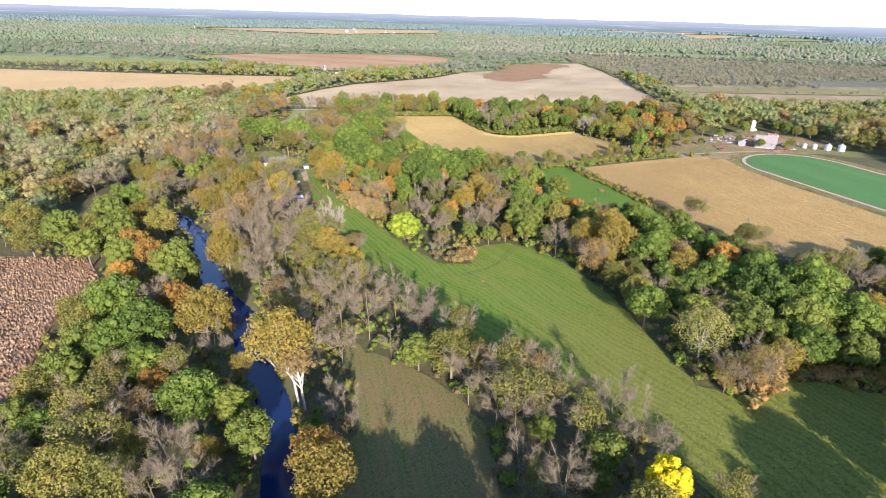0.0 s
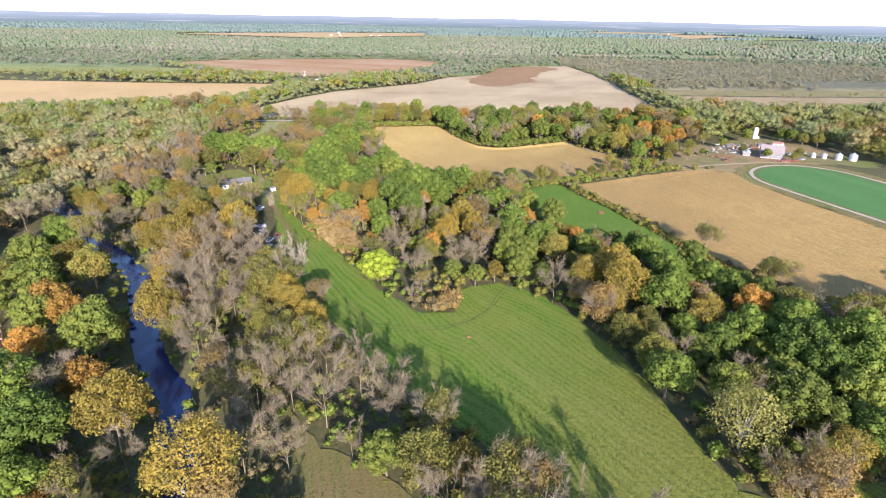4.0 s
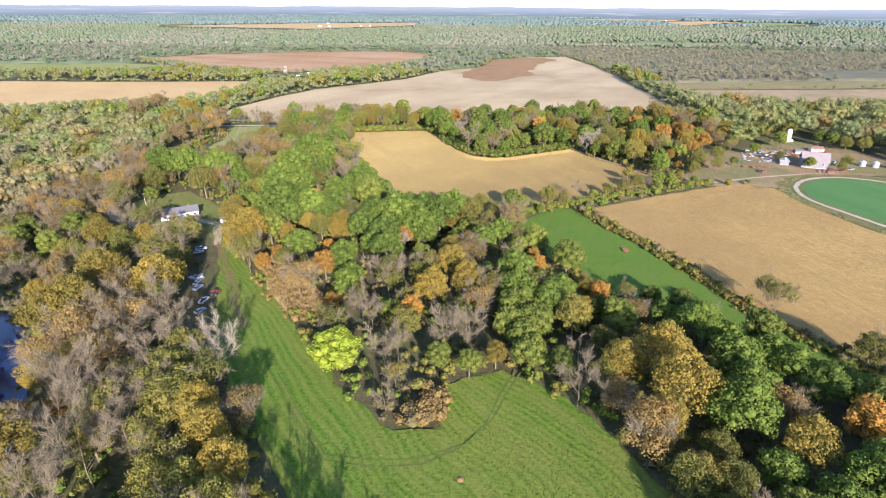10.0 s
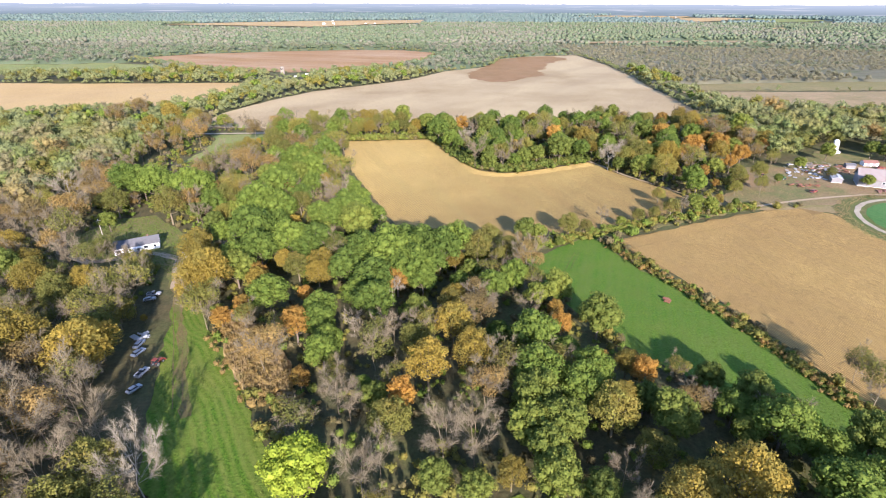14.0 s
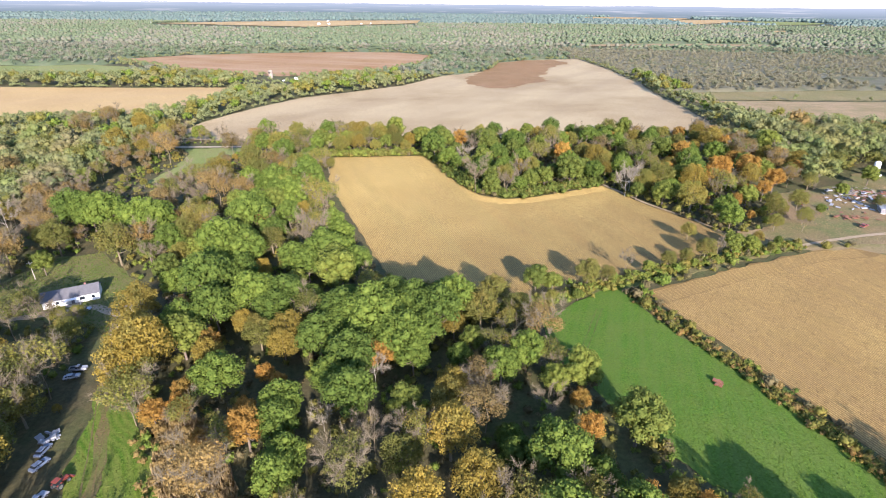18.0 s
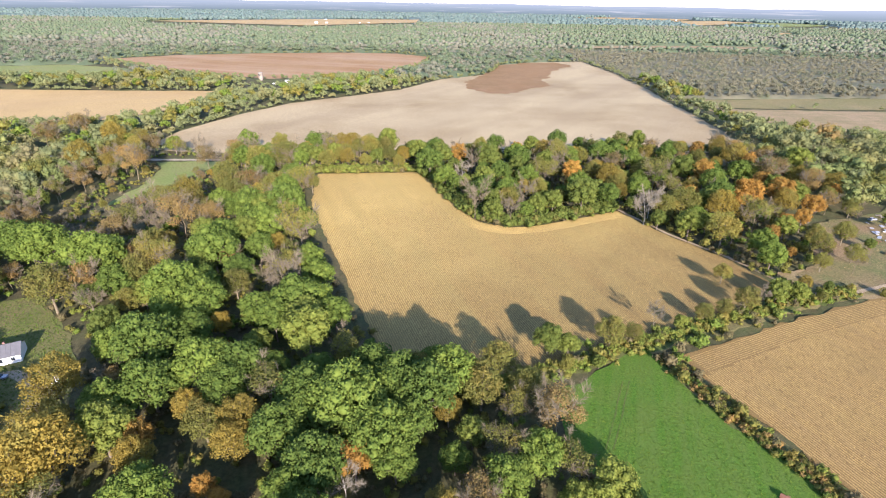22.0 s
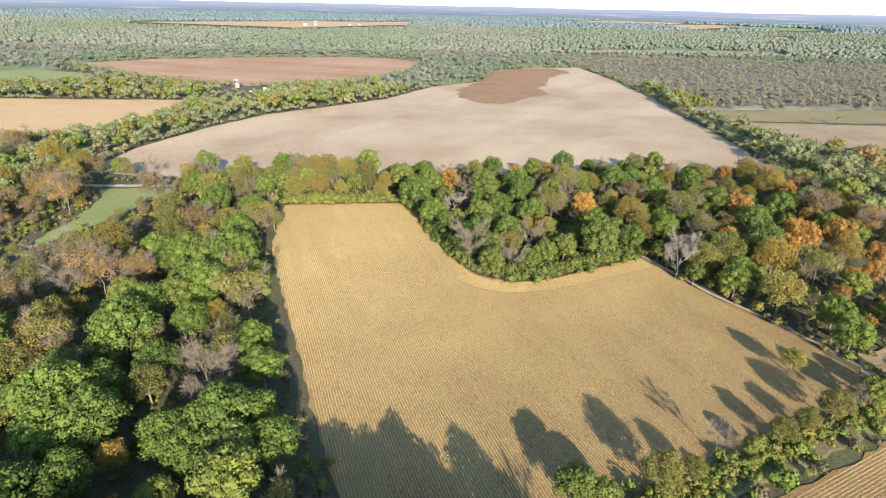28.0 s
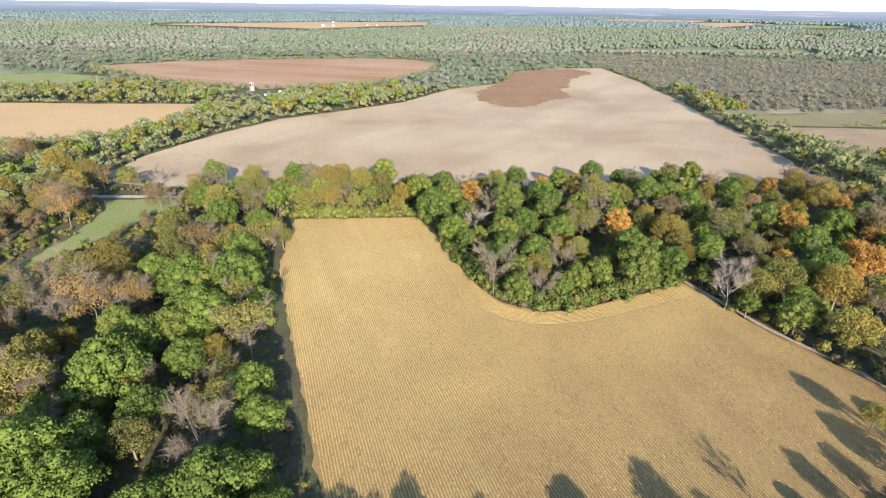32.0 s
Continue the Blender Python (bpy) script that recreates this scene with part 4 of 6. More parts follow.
# between the meadow and the stubble field
grove("oak", [(49, 261, 0.68), (-19.5, 263.5, 0.76), (41.5, 265, 1.04), (32.5, 268.5, 0.59), (-19.5, 269.5, 0.71), (32, 274.5, 0.51), (-23.5, 279.5, 0.79), (-24, 285.5, 0.82), (-7, 286.5, 1.01), (-13.5, 296, 0.79), (33, 298, 0.81), (-8.5, 301.5, 1.02), (8.5, 304, 0.74), (41, 304, 0.84), (22, 306, 0.54), (5.5, 309.5, 1.1), (-19, 311.5, 0.98), (2, 313, 0.99), (11.5, 314, 0.89), (-3.5, 318, 1.35), (-12.5, 318.5, 1.02), (15, 322.5, 1.16), (4.5, 324, 0.95), (-15, 324, 1.09), (-55.5, 328, 1.08), (21.5, 330, 1.1), (-45, 336, 1.13), (-14, 336.5, 0.76), (-35, 337, 1.01), (18, 337.5, 0.8)])
grove("oak", [(-63, 343.5, 1.35), (-14, 364, 0.86), (-38.5, 365.5, 0.95), (-66.5, 366, 1.03), (-26.5, 368.5, 1.19), (-57.5, 369, 1.14), (-21.5, 372.5, 0.92), (-31, 374.5, 0.84), (-70, 376, 1.35), (-24.5, 391.5, 0.84), (-113, 399, 1.35)])
grove("light", [(43.5, 273.5, 0.59), (62.5, 275, 1.09), (-99, 293, 0.93), (47, 293.5, 0.69), (26.5, 313.5, 0.66), (-60.5, 314, 1.08), (58.5, 348.75, 0.6), (-34.5, 349.5, 0.79), (-19.5, 350, 1.26), (52.5, 350.25, 0.78), (-21.5, 359, 1.14), (99, 362.25, 0.4), (-140, 372, 0.7), (139.5, 376.5, 0.7), (147, 376.5, 0.6), (-102.5, 381, 0.73), (-71, 398, 1.01)])
grove("olive", [(-115, 297, 0.95), (-119, 302, 1.03), (-135, 313, 1.03), (-99, 320, 0.8), (-112, 336, 0.5), (-105, 336, 0.5), (36, 339, 0.9), (-128, 344, 0.6), (72.3, 352.5, 0.8), (81, 355.5, 0.5), (108, 365.25, 0.55), (117, 369, 0.5), (126, 372, 0.7), (-114, 379.5, 1.35), (-53, 385.5, 0.93), (-145.5, 390.5, 1.13), (128, 392, 0.6), (-90.5, 392.5, 1.15), (262, 398, 0.45)])
grove("yellow", [(-85, 266, 1.18), (-106, 266.5, 1.35), (18, 272.5, 1.04), (-108.5, 273.5, 0.96), (18, 284, 0.88), (19, 291, 0.77), (-68.5, 298.5, 1.2), (-66.5, 304.5, 1.35), (-50.5, 308, 0.73), (-29.5, 310.5, 0.81), (-72.5, 311.5, 1.17), (-30, 317.5, 0.87), (21, 321, 0.61), (-45, 324.5, 0.68), (-80.5, 329.5, 1.12)])
grove("orange", [(51.5, 275.5, 0.71), (-30, 277, 0.99), (-42, 278, 0.48), (-56, 285, 0.69), (-33.5, 286, 0.63), (52, 286.5, 0.58), (-50.5, 288, 0.63), (-52, 293.5, 0.66), (-28, 297, 0.55), (-32.5, 300.5, 0.58), (-0.5, 305, 0.87), (-52.5, 314.5, 0.76), (-4.5, 332.5, 0.6), (-44.5, 349.5, 0.56)])
grove("rust", [(-36, 262.5, 1), (27, 281, 0.89), (26, 292.5, 0.75), (-68.5, 334, 0.69), (-146, 342, 0.9), (-168.5, 366.5, 1.22), (-154, 372, 1.25)])
grove("sparse", [(-35.5, 276, 0.73), (-96.5, 284.5, 1.21), (-62, 286.5, 1.02), (-64, 293, 0.94), (-91, 298, 1.28), (48, 302, 0.77), (-98.5, 302.5, 1.03), (33.5, 308, 0.8), (37.5, 320, 0.72), (-101, 326, 0.6), (-121.5, 327.5, 0.97), (-122, 338, 0.8), (-8, 345.5, 0.82), (-144, 349.5, 1.3), (-36, 392.5, 1.02), (184, 398, 0.7)])
grove("bare", [(0, 275.5, 0.77), (43, 284, 0.71), (-130, 328, 0.9), (-104, 330, 0.55), (-113, 333, 0.7), (-136, 336, 0.8), (-150, 362, 0.8), (90, 362.25, 0.6), (132, 373.5, 0.6), (-34, 381.5, 1.35)])
grove("white", [(-13.5, 283, 0.48), (-2, 299, 0.65)])
# beyond the stubble field
grove("oak", [(-107.5, 401, 1.35), (-30.5, 403, 0.9), (-67, 404.5, 1.35), (-133, 408.5, 1.35), (154, 411.5, 0.86), (-142.5, 412.5, 1.29), (-53, 415.5, 0.85), (-152, 416, 1.35), (-70, 421.5, 1.12), (-55.5, 436.5, 1.17), (-64.5, 444.5, 0.98), (-52, 456.5, 1.35), (-69.5, 458, 1.19), (-87, 468.5, 0.94), (58, 478, 1), (-57.5, 479, 1.15), (72.5, 504, 0.93), (26, 505.5, 0.93), (58, 511, 0.95), (17.5, 529.5, 1.21), (141, 530, 1.02), (73.5, 536.5, 1.04), (127, 547, 1.08), (172, 551, 0.88)])
grove("light", [(247, 406, 0.55), (-71, 409, 0.95), (206, 418, 0.4), (134, 434, 0.96), (-82.5, 434.5, 0.93), (232, 440, 0.6), (124.5, 445, 0.68), (296, 455, 0.8), (48, 455.5, 0.88), (154, 457.5, 1.08), (262, 460, 0.8), (292, 462, 0.8), (93, 464, 1.35), (79, 465.5, 0.92), (47.5, 501.5, 1.07), (162.5, 506, 1.31), (236, 517.5, 1.35), (53, 537, 1.35), (24, 546, 1.24)])
grove("olive", [(172, 400, 0.6), (270, 405, 0.6), (190, 407, 0.6), (180, 412, 0.8), (-97, 416, 1.12), (143, 422.5, 1.21), (198, 424, 0.8), (240, 424, 0.5), (186, 425, 0.7), (308, 440, 0.8), (300, 446, 0.7), (141, 454.5, 1.24), (225, 456, 0.7), (-83, 479.5, 1.15), (-65.5, 489.5, 1.2), (-88, 489.5, 1.35), (-49.5, 504.5, 0.85), (-97.5, 508.5, 1.29), (-87.5, 538, 1.35)])
grove("yellow", [(-47.5, 421.5, 0.72), (155, 446.5, 1.17), (190.5, 454.5, 1), (-102, 466, 1.35), (119, 482.5, 0.69), (118, 499.5, 1.05), (76, 500, 0.53), (206, 532, 1.19), (-204, 549.5, 1.35), (90.5, 554, 0.89), (-212.5, 606.5, 1.35)])
grove("orange", [(167.1, 411, 0.45), (-79.5, 445.5, 0.49), (201, 450, 1.1), (171, 462, 1), (177.5, 463.5, 1.35), (195, 466, 1.35), (181.5, 475.5, 1.1), (96, 496.5, 0.8), (170.5, 497.5, 1.35), (98.5, 505.5, 1.27), (177, 510, 1), (36.5, 551.5, 1.19)])
grove("rust", [(-61.5, 406, 0.76), (-166, 424, 1.03), (-95.5, 442.5, 1.32), (-84.5, 449.5, 0.96), (-78.5, 491, 1.15), (208.5, 499, 1.23), (-161, 532, 1.35), (-260.5, 605.5, 1.35), (-253.5, 636, 1.35)])
grove("sparse", [(-87, 401, 1.21), (-89.5, 406, 1.07), (-39, 409, 0.86), (-38, 425, 1.35), (165, 437, 1.2), (-118, 439.5, 1.16), (218, 446, 0.7), (-60, 460.5, 1.3), (-112.5, 462.5, 1.3), (144, 480, 1.04), (-52.5, 493.5, 1.28), (143, 498.5, 1.34), (83, 505.5, 1.14), (97, 537.5, 1.28), (-73, 546.5, 1.35)])
grove("bare", [(-106, 440.5, 1.06), (-117, 453, 1.31), (56, 453.5, 0.97), (39.5, 461, 1.35)])
grove("white", [(-181, 410.5, 1.14), (120, 450, 1), (126, 460, 0.99), (37, 518.5, 0.83)])
MARKS = np.array([(x, y) for _, x, y, _ in LANDMARKS])
SPECIAL = [(-18, 223.5), (76.5, 129.75), (46, 78), (-39, 111), (-41, 113)]
for kind, x, y, s in LANDMARKS:
    if any(math.hypot(x - a, y - b) < 8.5 for a, b in SPECIAL):
        continue
    plant(kind, x, y, s)

xs, ys, rr = scatter(NEAR[0], NEAR[1], NEAR[2], NEAR[3], 10.8, 3.4, 11)
ok = ~open_land(xs, ys, 3.6)
ok &= in_view(xs, ys) & (from_line([(89.25, 348), (96, 322.5), (111, 285), (124.5, 244.5), (145.5, 199.5)], xs, ys) > 9)
for x, y in zip(xs[ok], ys[ok]):
    if np.min(np.hypot(MARKS[:, 0] - x, MARKS[:, 1] - y)) < 7.6 or any(math.hypot(x - a, y - b) < 10 for a, b in SPECIAL):
        continue
    shares = mix_at(x, y)
    kind = rr.choice(list(shares), p=np.array(list(shares.values())) / sum(shares.values()))
    size = rr.uniform(0.6, 1.05)
    if x > 30 and 338 < y < 393:
        size *= 0.45
    elif -42 < x < 68 and y < 168:
        size *= 1.12
    elif 118 < y < 270 and x < np.interp(y, [p[1] for p in RIVER[::-1]], [p[0] for p in RIVER[::-1]]) - 3 and from_line(RIVER, x, y) < 60:
        size *= 1.3 if rr.uniform() < 0.3 else 0.36
    elif -175 < x < -95 and 438 < y < 545:
        size *= 0.45
    elif y > 543 and x < 18:
        size *= 1.15
    plant(str(kind), float(x), float(y), float(size), int(rr.integers(1, 10000)), float(rr.uniform(0.88, 1.12)))

# the tall pale-barked sycamore on the river bank
for lean, pos, hh in (((-3.9, 2.2), (-38.4, 110.8), 28.0), ((-1.8, 1.5), (-36.3, 108.9), 22.0)):
    syc = leafy_tree(int(hh), "sycamore_tree", "tall pale-trunked sycamore with golden brown leaves on the river bank", "", L_RUST if hh < 25 else L_YELLOW, hh, 8.4 if hh > 25 else 4.5, 13, 5200, 0.29, 0.42, M_PALEBARK, 0.0, lean)
    syc.matrix_basis = pose(*pos, -0.5)
lime = leafy_tree(77, "mulberry_tree", "low rounded tree with bright lime green leaves", "", L_LIME, 12.5, 7.4, 14, 4600, 0.31, 0.05)
lime.matrix_basis = pose(-18, 223.5, -0.1)
pale = leafy_tree(78, "cottonwood_tree", "pale yellow-green tree with white limbs at the meadow's edge", "", L_PALE, 18.5, 8.4, 14, 5000, 0.28, 0.2, M_PALEBARK, 0.0)
pale.matrix_basis = pose(76.5, 129.75, -0.1)
bright = leafy_tree(79, "ginkgo_tree", "small brilliant yellow tree among bare ones", "", L_BRIGHT, 15, 4.5, 11, 3200, 0.27, 0.1)
bright.matrix_basis = pose(46, 78, -0.1)


# ---- shrubs and woods too many to count ----
def grow(name, patterns, xs, ys, scales, material, label, category, seed, z=0.0):
    """One joined mesh of many plants, each a turned and scaled pattern."""
    r = np.random.default_rng(seed)
    pick = r.integers(0, len(patterns), len(xs))
    vs, fs, n = [], [], 0
    for k, (pv, pf) in enumerate(patterns):
        sel = np.flatnonzero(pick == k)
        if not len(sel):
            continue
        a = r.uniform(0, math.tau, len(sel))
        c, s = np.cos(a)[:, None], np.sin(a)[:, None]
        q = scales[sel][:, None]
        x = (pv[None, :, 0] * c - pv[None, :, 1] * s) * q + xs[sel][:, None]
        y = (pv[None, :, 0] * s + pv[None, :, 1] * c) * q + ys[sel][:, None]
        h = pv[None, :, 2] * q * r.uniform(0.8, 1.2, (len(sel), 1)) + z + land(xs[sel], ys[sel])[:, None]
        vs.append(np.stack([x, y, h], -1).reshape(-1, 3))
        fs.append((pf[None] + (np.arange(len(sel)) * len(pv))[:, None, None] + n).reshape(-1, 3))
        n += len(sel) * len(pv)
    if not vs:
        return None
    ob = new(name, mesh_of(name, np.concatenate(vs), np.concatenate(fs), material))
    return tagged(ob, label, category, kind="stuff")


def shrub_pattern(seed, leaves=80):
    r = np.random.default_rng(seed)
    ls = [(np.array([r.normal(0, .5), r.normal(0, .5), r.uniform(.4, .9)]), r.uniform(.5, .9)) for _ in range(3)]
    return crown(r, ls, leaves, 0.17, 0.75)


def wood_pattern(seed, leaves, size, lobes, core=0.82, height=16.0, radius=7.0):
    r = np.random.default_rng(seed)
    return crown(r, make_lobes(r, height, radius, lobes, height * 0.2), leaves, size, core)


SHRUB = [shrub_pattern(s) for s in range(5)]
xs, ys, rr = scatter(-180, 195, 57, 594, 4.6, 2.1, 21)
ok = ~open_land(xs, ys, 0.9) & in_view(xs, ys)
xs, ys = xs[ok], ys[ok]
edge = np.min([from_edge(POLY[k], xs, ys) for k in ("meadow", "lane", "stubble", "clover", "bean", "yard")], 0)
pickn = rr.uniform(0, 1, len(xs))
keep = pickn < np.where(edge < 6, 0.95, 0.85)
xs, ys, edge = xs[keep], ys[keep], edge[keep]
tint = rr.uniform(0, 1, len(xs)) + 0.35 * np.sin(xs * 0.09) * np.cos(ys * 0.07)
size = rr.uniform(0.8, 1.7, len(xs)) * np.where(edge < 6, 1.5, 1.15)
for lo, hi, m, word in ((-9, 0.34, L_OLIVE, "olive"), (0.34, 0.48, L_LIGHT, "light green"), (0.48, 0.78, L_BRUSH, "dull brown"), (0.78, 9, L_OAK, "dark green")):
    sel = (tint >= lo) & (tint < hi)
    grow("undergrowth", SHRUB, xs[sel], ys[sel], size[sel], m, word + " shrubs and saplings under and between the trees", "shrubs", 5)



ribbon("hedge_bank", [(6, 338.5), (30, 334.5), (48, 340.5), (75, 352), (106.5, 362.5), (147, 379), (174, 384)], 9, 0.045, M_BANK, "weedy green bank under a hedge", "bank", 0.8)
ribbon("hedge_bank", [(88, 347), (94.5, 322.5), (102.5, 304.5), (109.5, 285), (114.5, 267), (119.5, 247), (126, 230), (141, 203)], 9, 0.04, M_BANK, "weedy bank under a hedgerow", "bank", 0.8)


def hedge(line, width, step, lo, hi, seed, m, label):
    r = np.random.default_rng(seed)
    hx, hy = [], []
    for (x1, y1), (x2, y2) in zip(line, line[1:]):
        k = int(math.hypot(x2 - x1, y2 - y1) / step)
        t = r.uniform(0, 1, k)
        hx.append(x1 + (x2 - x1) * t + r.normal(0, width / 2, k))
        hy.append(y1 + (y2 - y1) * t + r.normal(0, width / 2, k))
    hx, hy = np.concatenate(hx), np.concatenate(hy)
    grow("hedge", SHRUB, hx, hy, r.uniform(lo, hi, len(hx)), m, label, "hedge", seed)


HEDGE_E = [(88, 347), (94.5, 322.5), (102.5, 304.5), (109.5, 285), (114.5, 267), (119.5, 247), (126, 230), (141, 203)]
hedge(HEDGE_E, 2.3, 0.3, 0.5, 1.35, 1, L_OLIVE, "olive shrubs of a hedgerow between two fields")
hedge(HEDGE_E, 2.5, 0.7, 0.5, 1.3, 2, L_OAK, "dark green shrubs of a hedgerow between two fields")
hedge(HEDGE_E, 2.5, 0.6, 0.5, 1.3, 3, L_RUST, "rust brown shrubs of a hedgerow between two fields")
HEDGE_N = [(6, 337.5), (30, 333.75), (48, 339.75), (75, 351.75), (106.5, 362.25), (147, 378.75), (174, 383.25)]
hedge(HEDGE_N, 2.6, 0.5, 0.6, 1.7, 4, L_LIGHT, "light green bushes along the stubble field's edge")
hedge(HEDGE_N, 2.8, 0.6, 0.6, 1.7, 5, L_OLIVE, "olive bushes along the stubble field's edge")
hedge([(-56.25, 544.5), (-15, 544.5), (14.25, 544.5), (28.5, 498), (43.5, 461.25), (56.25, 453.75), (70.5, 456), (90, 464.25), (114, 474)], 1.5, 0.75, 1.35, 3, 6, L_OLIVE, "olive bushes along the wood's edge")
hedge([(14.25, 544.5), (28.5, 498), (43.5, 461.25), (56.25, 453.75), (70.5, 456), (90, 464.25), (114, 474)], 1.8, 0.6, 1.8, 3.6, 7, L_LIGHT, "light green bushes along the wood's edge")
hedge([(-54, 546), (14.25, 546)], 1.8, 0.45, 1.5, 3.3, 8, L_LIGHT, "light green bushes along the wood's edge")

hedge([(84, 115.5), (102, 126), (126, 120), (150, 111)], 3.75, 0.52, 1.2, 2.55, 9, L_RUST, "rust red bushes along the meadow")
hedge([(78, 123), (99, 132), (135, 129)], 5.25, 0.6, 1.2, 2.55, 10, L_LIGHT, "green bushes along the meadow")
hedge([(9, 201), (11.25, 208.5), (4.5, 199.5)], 2.25, 0.18, 1.2, 2.4, 11, L_RUST, "rust red bushes at the meadow's corner")

WOOD = [wood_pattern(s, 900, 0.42, 12, 0.55, 15.0 + 1.5 * (s % 3), 6.6 + 0.6 * (s % 4)) for s in range(8)]
hedge([(-54, 288), (-48, 276), (-36, 262), (-28, 250)], 7.5, 0.16, 0.6, 1.7, 12, L_RUST, "rust brown brush in a gap of the woods")
WOOD_FAR = [wood_pattern(20 + s, 210, 0.8, 7, 0.62, 12.0 + 1.5 * (s % 3), 6.9) for s in range(6)]
xs, ys, rr = scatter(-570, 570, 45, 960, 12.0, 4.2, 31)
ok = ~open_land(xs, ys, 3.8) & in_view(xs, ys) & ~((xs > NEAR[0]) & (xs < NEAR[1]) & (ys > NEAR[2]) & (ys < NEAR[3]))
ok &= from_edge(POLY["tilled"], xs, ys) > 6
xs, ys = xs[ok], ys[ok]
kind = rr.uniform(0, 1, len(xs)) + 0.22 * np.sin(xs * 0.021 + 1) + 0.22 * np.cos(ys * 0.018) + np.where(xs < -90, 0.06, -0.10)
size = rr.uniform(0.7, 1.15, len(xs))
size = np.where((xs > 150) & (ys < 210), size * 0.85, size)
scrub = (xs > 330) & (ys > 780)
back = ys > 578
tone = rr.uniform(0, 1, len(xs))
for lo, hi, m, word in ((0, .62, L_HEDGEROW, "olive green"), (.62, .85, L_OLIVE, "olive brown"), (.85, 1.1, L_OAK, "dark green")):
    sel = back & ~scrub & (tone >= lo) & (tone < hi)
    grow("woods", WOOD_FAR, xs[sel], ys[sel], size[sel] * 0.92, m, word + " trees of hedgerows and woods round the tilled field", "woods", 7)
for lo, hi, m, word in ((-9, 0.30, L_MID, "dark green"), (0.30, 0.56, L_HEDGEROW, "olive green"), (0.56, 0.72, L_OLIVE, "olive"), (0.72, 0.86, L_BARE, "leafless brown"), (0.86, 0.93, L_RUST, "rust brown"), (0.93, 1.05, L_GOLD, "golden"), (1.05, 9, L_BARE, "bare brown")):
    sel = (kind >= lo) & (kind < hi) & ~scrub & ~back
    grow("woods", WOOD, xs[sel], ys[sel], size[sel], m, word + " autumn trees of the surrounding woods", "woods", 6)
grow("scrub_woods", WOOD_FAR, xs[scrub], ys[scrub], size[scrub] * 0.6, L_SCRUB, "grey brown scrub trees on flat land", "woods", 8)

xs, ys, rr = scatter(-1000, 900, 600, 1500, 10.0, 3.8, 61)
near_field = np.zeros(xs.shape, bool)
for name in ("reddish", "tan_w", "pale_w", "olive_e", "rough_e"):
    for k in (0.02, 0.04, 0.06):
        near_field |= inside(POLY[name], xs * (1 + k * 0.5), ys * (1 + k))
for name, p in POLY.items():
    near_field &= ~inside(p, xs, ys) & (from_edge(p, xs, ys) > 3)
near_field |= inside([(-225, 832.5), (-147, 832.5), (-150, 922), (-222, 922)], xs, ys)
near_field &= ~inside([(-225, 915), (-150, 905), (-157.5, 960), (-219, 969)], xs, ys)
xs, ys = xs[near_field], ys[near_field]
LOW = [wood_pattern(80 + s, 44, 1.7, 3, 0.6, 12.0, 6.9) for s in range(6)]
grow("field_scrub", LOW, xs, ys, rr.uniform(0.3, 0.55, len(xs)), L_HEDGEROW, "low olive scrub along the far fields", "scrub", 13)

# bushes that hem the tilled fields
hx, hy, rr = [], [], np.random.default_rng(71)
for name, span in (("tilled", 4.0), ("tan_w", 5.0), ("reddish", 6.0)):
    p = POLY[name]
    for (x1, y1), (x2, y2) in zip(p, p[1:] + p[:1]):
        k = int(math.hypot(x2 - x1, y2 - y1) / span * 2)
        u = rr.uniform(0, 1, k)
        hx.append(x1 + (x2 - x1) * u + rr.normal(0, 3.5, k))
        hy.append(y1 + (y2 - y1) * u + rr.normal(0, 3.5, k))
hx, hy = np.concatenate(hx), np.concatenate(hy)
out = np.ones(hx.shape, bool)
for p in POLY.values():
    out &= ~inside(p, hx, hy)
out &= from_line([(-390, 612), (-217.5, 586.5), (-172.5, 579), (-120, 576.75), (-75, 574.5)], hx, hy) > 5
hx, hy = hx[out], hy[out]
grow("field_hedge", LOW, hx, hy, rr.uniform(0.22, 0.5, len(hx)), L_HEDGEROW, "olive bushes hemming the tilled fields", "hedge", 14)

FARWOOD = [wood_pattern(40 + s, 70, 0.95, 3, 0.7, 11.0 + s % 3, 6.0) for s in range(8)]
FARTHER = [wood_pattern(50 + s, 9, 1.6, 1, 1.45, 11.0 + s % 3, 6.4) for s in range(8)]
xs, ys, rr = scatter(-3000, 3000, 960, 2850, 11.5, 4.8, 41)
ok = ~open_land(xs, ys, 6) & in_view(xs, ys)
xs, ys = xs[ok], ys[ok]
size = rr.uniform(0.65, 1.2, len(xs))
front = ys < 1450
thin = front | (rr.uniform(0, 1, len(xs)) < 0.75)
xs, ys, size, front = xs[thin], ys[thin], np.where(front, size * 0.9, size * 0.85)[thin], front[thin]
scrub = (xs > 290) & (xs < 1350) & (ys < 1540) & (ys < 1575 - 0.25 * xs)
kind = rr.uniform(0, 1, len(xs)) + 0.3 * np.sin(xs * 0.007) + 0.2 * np.cos(ys * 0.013)
grow("scrub_woods", FARWOOD, xs[scrub], ys[scrub], size[scrub] * 0.62, L_SCRUB, "grey brown scrub trees on flat land", "woods", 9)
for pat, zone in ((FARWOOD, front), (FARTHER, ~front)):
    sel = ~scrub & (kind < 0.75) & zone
    grow("far_woods", pat, xs[sel], ys[sel], size[sel], L_FAR_HAZE, "green woods stretching over flat land", "woods", 10)
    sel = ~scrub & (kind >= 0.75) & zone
    grow("far_woods", pat, xs[sel], ys[sel], size[sel], L_FAR2_HAZE, "rust and olive woods stretching over flat land", "woods", 11)

